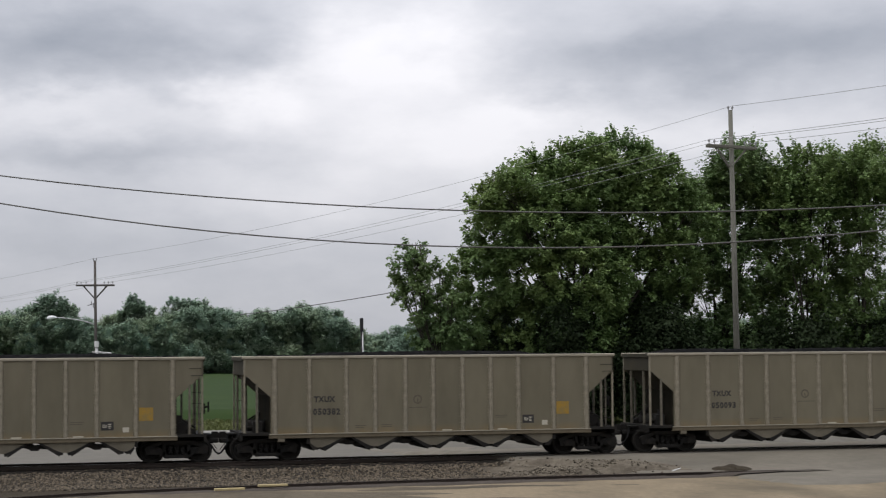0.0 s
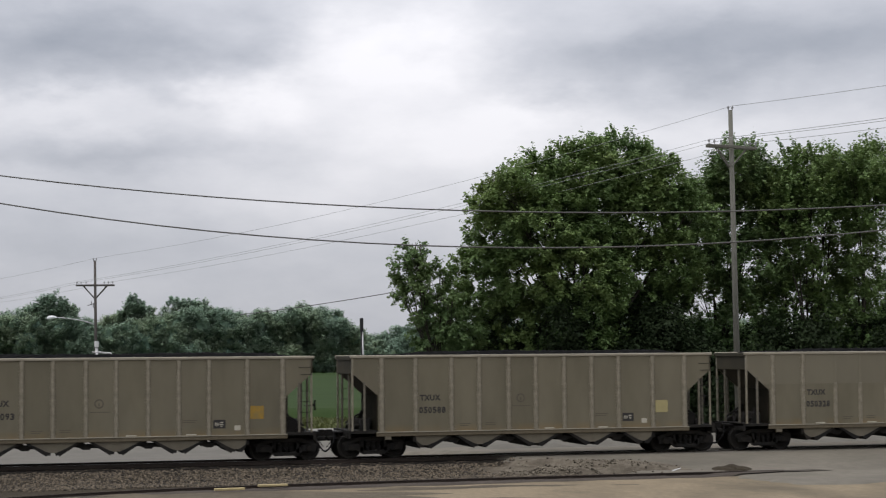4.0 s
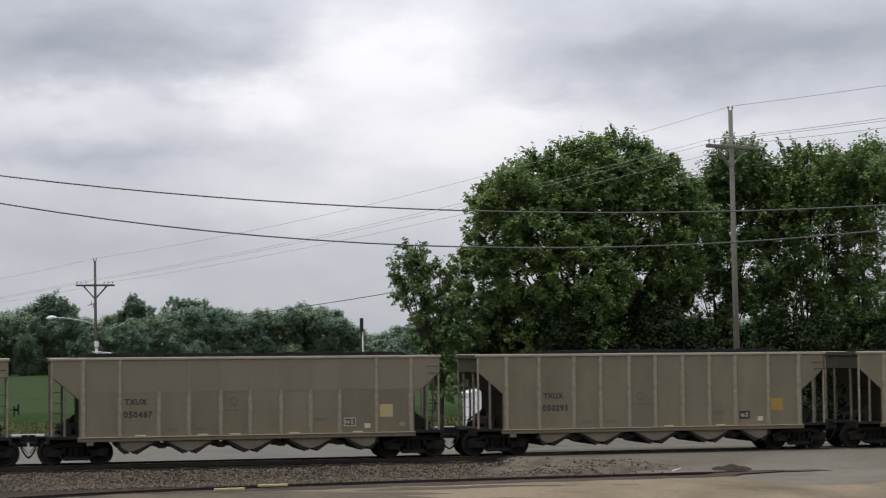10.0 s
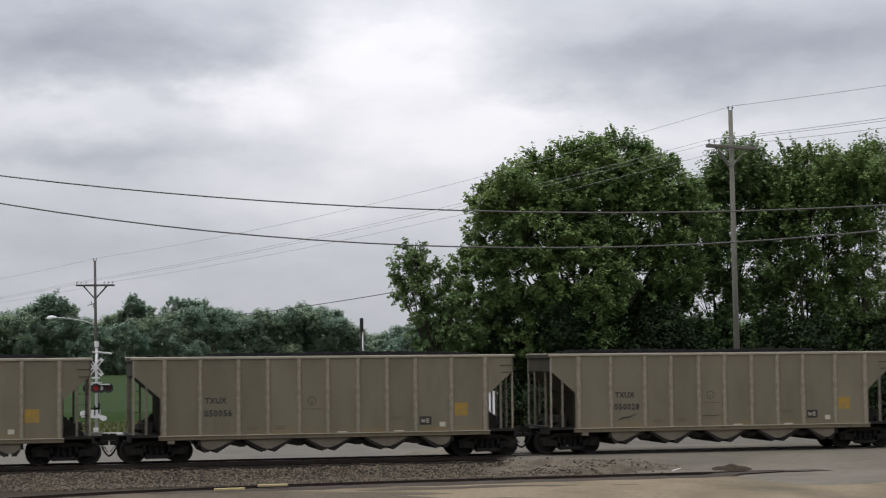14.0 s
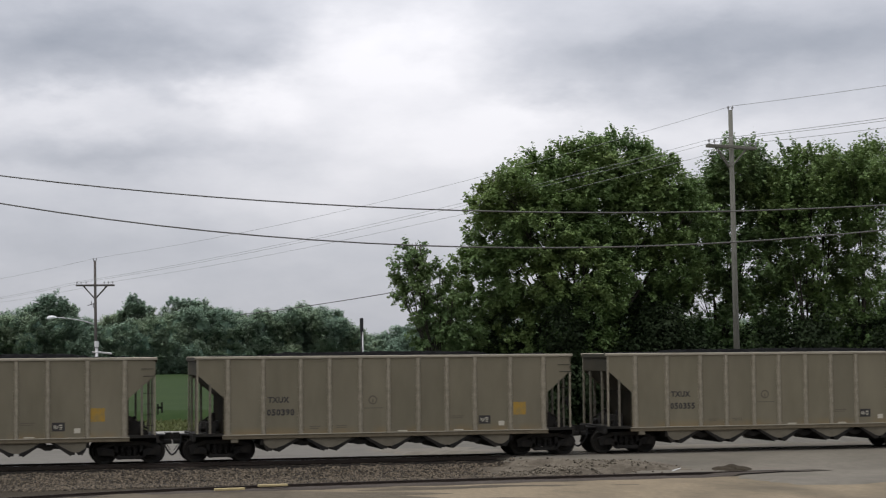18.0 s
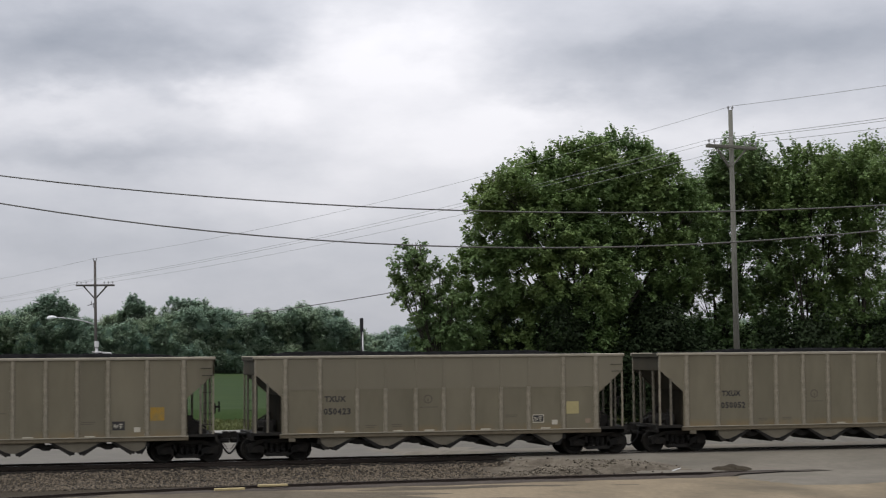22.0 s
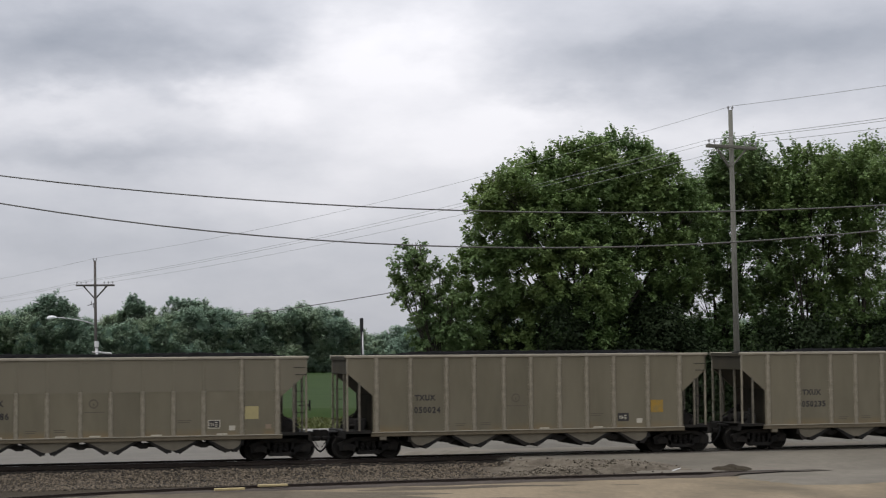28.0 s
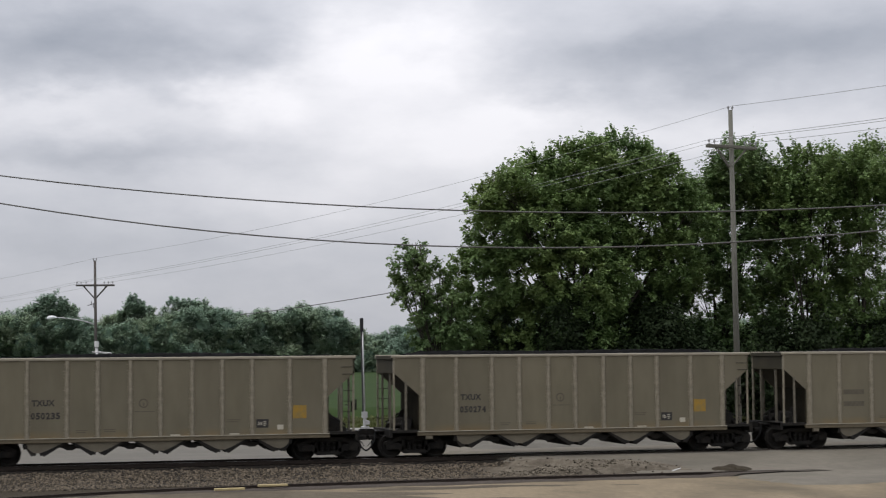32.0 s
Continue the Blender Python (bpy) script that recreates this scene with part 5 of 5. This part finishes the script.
tree((24.3, 30.5, -0.6), [(22.7, 29.6, 9.7, 0.57), (22.2, 30.3, 8.9, 0.47), (23.1, 29.9, 8.8, 0.67), (22.0, 30.6, 8.2, 0.34), (22.5, 30.2, 7.9, 0.57), (23.4, 29.7, 7.8, 0.67), (24.5, 30.4, 8.3, 0.47), (22.1, 30.0, 7.0, 0.41), (23.2, 30.7, 6.8, 0.65), (24.2, 30.3, 6.9, 0.67), (22.7, 29.8, 6.1, 0.47), (23.9, 30.6, 5.8, 0.85), (24.7, 30.1, 5.5, 1.03), (24.8, 29.6, 6.6, 0.67), (24.3, 30.4, 4.5, 1.03), (25.2, 30.6, 3.4, 1.25), (25.6, 30.2, 5.0, 1.1), (24.0, 30.2, 3.0, 0.9), (23.6, 29.8, 4.0, 0.75), (23.2, 30.3, 5.0, 0.6), (24.6, 29.6, 2.4, 1.0)],
     0.16, 2.2, LEAF_B, "small airy green tree beside the large maple", 22, fans=4.0, leaves=18, size=0.17, rise=-0.15, length=0.55, gap=0.30, thick=0.08)
tree((42.0, 33.0, -0.6), [(42.4, 30.2, 14.2, 1.59), (41.5, 32.1, 12.3, 1.64), (44.2, 30.9, 13.1, 1.64), (43.3, 32.8, 11.7, 2.84), (40.6, 31.6, 9.8, 2.46), (43.4, 31.3, 8.9, 2.7), (41.5, 34.1, 6.8, 2.98), (44.0, 33.0, 5.8, 2.96), (39.9, 34.8, 6.0, 2.49), (40.2, 32.2, 3.6, 2.3), (43.2, 32.0, 3.4, 2.3), (39.0, 32.5, 8.6, 1.9), (42.5, 32.0, 9.6, 2.0)],
     0.28, 2.5, LEAF_B, "tall dark green tree behind the utility pole", 23, rise=0.9, length=0.95, gap=0.62, thick=0.11, spires=12)
tree((47.0, 31.0, -0.6), [(46.0, 28.7, 13.8, 1.68), (48.5, 30.6, 13.5, 1.65), (45.6, 29.4, 12.0, 2.24), (48.6, 31.3, 11.5, 2.76), (45.7, 30.9, 9.8, 2.13), (47.8, 29.8, 8.9, 2.28), (47.2, 32.6, 6.1, 2.98), (44.7, 29.7, 11.0, 1.63), (49.9, 33.3, 5.4, 2.1), (46.2, 31.6, 3.4, 2.4), (49.2, 32.0, 3.2, 2.3), (46.8, 31.2, 8.4, 1.8), (47.0, 30.2, 10.2, 2.0), (46.8, 30.0, 12.3, 1.8), (46.6, 31.4, 5.6, 2.2), (45.2, 31.6, 6.8, 2.0), (48.4, 31.8, 7.0, 1.9)],
     0.28, 2.5, LEAF, "tall green tree with spiky upright shoots", 24, fans=3.0, rise=1.2, length=1.1, gap=0.62, thick=0.085, spires=16)
tree((50.6, 30.8, -0.6), [(49.2, 28.7, 13.7, 1.55), (51.6, 30.6, 14.3, 1.59), (50.2, 29.4, 11.8, 2.15), (50.3, 31.3, 10.1, 2.1), (49.7, 30.8, 5.7, 2.87), (52.2, 32.6, 5.6, 2.09), (51.6, 31.8, 3.2, 2.4), (53.6, 32.2, 3.4, 2.2), (50.4, 30.4, 7.8, 1.7), (50.2, 29.8, 12.9, 1.5)],
     0.28, 2.5, LEAF, "tall green tree with spiky upright shoots", 25, fans=3.0, rise=1.2, length=1.1, gap=0.62, thick=0.085, spires=16)
tree((55.2, 33.0, -0.6), [(54.3, 31.5, 11.7, 1.24), (53.7, 32.2, 6.6, 2.07), (56.4, 34.1, 13.4, 2.13), (56.5, 32.9, 10.5, 2.81), (55.7, 31.8, 6.6, 3.11)],
     0.28, 2.5, LEAF, "tall green tree at the end of the row", 26, fans=2.8, rise=0.9, length=1.0, gap=0.70, thick=0.11, spires=16)

for k, (x, y) in enumerate(((36, 47), (44, 49), (52, 47), (60, 49), (68, 48))):
    tree((x, y, -0.6), [(x - 2.2, y, 2.2, 2.3), (x + 2.4, y, 2.6, 2.4), (x, y + 1, 3.4, 2.4), (x + 4.2, y, 2.9, 2.3), (x + 1, y, 1.8, 2.4), (x - 2, y, 1.4, 2.4)], 0.3, 2.2, LEAF_B, "dark green tree filling the row behind", 50 + k, fans=1.6, leaves=20, size=0.26, gap=0.05)


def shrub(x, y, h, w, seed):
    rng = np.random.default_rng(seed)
    s = thing("shrub", pose(x, y, -0.6), "dense shrub under the trees, canopy shade put into its green", "shrub", "shrubs under the trees")
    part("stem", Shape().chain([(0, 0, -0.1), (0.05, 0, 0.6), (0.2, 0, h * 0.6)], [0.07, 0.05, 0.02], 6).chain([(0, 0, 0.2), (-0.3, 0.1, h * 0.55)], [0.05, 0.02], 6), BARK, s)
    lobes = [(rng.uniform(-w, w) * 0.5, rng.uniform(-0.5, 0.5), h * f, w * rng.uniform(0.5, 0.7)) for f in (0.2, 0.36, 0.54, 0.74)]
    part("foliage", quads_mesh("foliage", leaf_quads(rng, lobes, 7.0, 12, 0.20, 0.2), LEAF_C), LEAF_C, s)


# Dark shrubs stand where the canopy's shade falls, that shade in their colour.
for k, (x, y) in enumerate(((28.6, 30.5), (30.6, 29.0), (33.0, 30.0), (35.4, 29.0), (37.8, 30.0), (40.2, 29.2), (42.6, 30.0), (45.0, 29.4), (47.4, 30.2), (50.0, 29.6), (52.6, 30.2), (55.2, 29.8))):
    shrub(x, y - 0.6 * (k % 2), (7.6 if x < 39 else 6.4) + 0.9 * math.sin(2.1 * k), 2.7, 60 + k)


SKYLINE_X = [1.0, 5.0, 16.1, 20.2, 29.5, 36.3, 39.7, 45.6, 51.0, 58.8, 61.5, 64.2, 67.5, 72.1, 73.9, 76.0, 78.5, 85.8, 108.8]
SKYLINE_Z = [11.2, 12.2, 10.7, 10.9, 11.1, 13.3, 12.8, 11.1, 12.2, 12.8, 11.4, 10.1, 8.1, 6.6, 7.4, 8.1, 9.3, 9.5, 10.6]


def woods():
    """A distant wood along the field's far edge: one object of many leafy lobes."""
    rng = np.random.default_rng(31)
    lobes = []
    for row, y in ((0, 266.0), (1, 273.0)):
        x = -25.0
        while x < 150:
            top = float(np.interp(x, SKYLINE_X, SKYLINE_Z)) - 0.3 - 0.8 * (1 - row) + rng.normal(0, 0.45)
            w = rng.uniform(2.4, 3.6)
            for f in (1.0, 0.58, 0.25):
                r = w * (0.85 if f == 1.0 else 1.15)
                lobes.append((x + rng.normal(0, 0.8), y + rng.normal(0, 1.2), top - 0.95 * r if f == 1.0 else top * f - 0.6 + rng.normal(0, 0.4), r))
            x += rng.uniform(2.0, 3.2)
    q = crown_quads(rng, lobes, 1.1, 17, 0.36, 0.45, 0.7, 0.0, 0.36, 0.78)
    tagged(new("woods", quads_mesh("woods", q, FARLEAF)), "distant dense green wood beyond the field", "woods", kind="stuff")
    # Solid lumps added behind the leaves, coloured as the shade in their gaps.
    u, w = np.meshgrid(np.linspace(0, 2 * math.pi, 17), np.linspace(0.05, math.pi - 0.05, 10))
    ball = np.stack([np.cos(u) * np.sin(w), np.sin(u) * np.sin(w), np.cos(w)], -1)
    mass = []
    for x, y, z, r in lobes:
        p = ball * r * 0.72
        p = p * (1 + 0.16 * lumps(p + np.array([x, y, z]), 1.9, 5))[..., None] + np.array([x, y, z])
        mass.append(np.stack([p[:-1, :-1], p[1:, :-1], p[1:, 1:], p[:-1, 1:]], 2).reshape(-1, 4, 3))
    tagged(new("inner_woods", quads_mesh("inner_woods", np.concatenate(mass), FARMASS)), "inner lumps of the distant wood, gap shade put into their colour", "woods", kind="stuff")


woods()
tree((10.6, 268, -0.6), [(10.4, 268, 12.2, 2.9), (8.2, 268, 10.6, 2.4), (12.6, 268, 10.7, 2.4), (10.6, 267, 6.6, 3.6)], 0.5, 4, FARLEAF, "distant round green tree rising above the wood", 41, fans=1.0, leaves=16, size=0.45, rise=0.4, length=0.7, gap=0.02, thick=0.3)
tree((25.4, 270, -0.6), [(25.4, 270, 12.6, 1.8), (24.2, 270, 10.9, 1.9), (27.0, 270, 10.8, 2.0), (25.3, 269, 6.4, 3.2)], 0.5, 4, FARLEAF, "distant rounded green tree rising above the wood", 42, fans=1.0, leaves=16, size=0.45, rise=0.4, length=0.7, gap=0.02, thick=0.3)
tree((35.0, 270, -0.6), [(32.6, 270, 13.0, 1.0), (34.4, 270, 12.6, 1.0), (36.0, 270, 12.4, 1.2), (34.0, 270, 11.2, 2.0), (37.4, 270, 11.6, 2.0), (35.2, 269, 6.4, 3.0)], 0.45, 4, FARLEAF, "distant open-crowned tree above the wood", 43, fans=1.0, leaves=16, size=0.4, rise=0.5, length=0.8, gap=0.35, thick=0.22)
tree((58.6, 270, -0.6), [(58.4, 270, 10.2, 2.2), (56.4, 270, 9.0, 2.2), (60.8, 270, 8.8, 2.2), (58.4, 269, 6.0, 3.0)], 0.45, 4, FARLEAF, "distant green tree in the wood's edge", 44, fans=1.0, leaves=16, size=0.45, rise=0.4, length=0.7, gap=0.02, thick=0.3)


# ---- what moves: the train rolls past, its wheels turning ----
ROLL_ON = [7.84, 14.68, 21.66, 28.8, 36.07, 43.39, 50.6, 57.86, 65.11, 72.37, 79.64, 86.93, 94.26, 101.63, 109.04, 116.49, 123.98, 131.5, 139.04, 146.59,
           154.15, 161.7, 169.23, 176.77, 184.32, 191.88, 199.4, 206.82, 214.25, 221.78, 229.38, 237.05, 244.79]


def rolled(t):
    """How far the train has come at t seconds: a smooth curve through one value a second."""
    i = min(31, max(0, int(t)))
    p = [ROLL_ON[i - 1] if i else 2 * ROLL_ON[0] - ROLL_ON[1], ROLL_ON[i], ROLL_ON[i + 1], ROLL_ON[i + 2] if i < 31 else 2 * ROLL_ON[32] - ROLL_ON[31]]
    u = t - i
    return p[1] + 0.5 * u * (p[2] - p[0] + u * (2 * p[0] - 5 * p[1] + 4 * p[2] - p[3] + u * (3 * (p[1] - p[2]) + p[3] - p[0])))


def motions():
    spins = [(k / 15.0, -math.degrees(rolled(k / 15.0) / WHEEL_R)) for k in range(481)]
    turned = [(t, Euler((0, radians(a), 0)).to_matrix().to_4x4()) for t, a in spins]
    for k, car in enumerate(CARS):
        walk(car, [(t / 2, pose(k * PITCH_M + HALF - rolled(t / 2), MID, 0)) for t in range(65)])
        for wheel in [o for o in car.children_recursive if o.name.startswith("wheelset")]:
            at = Matrix.Translation(wheel.location)
            walk(wheel, [(t, at @ m) for t, m in turned])


motions()
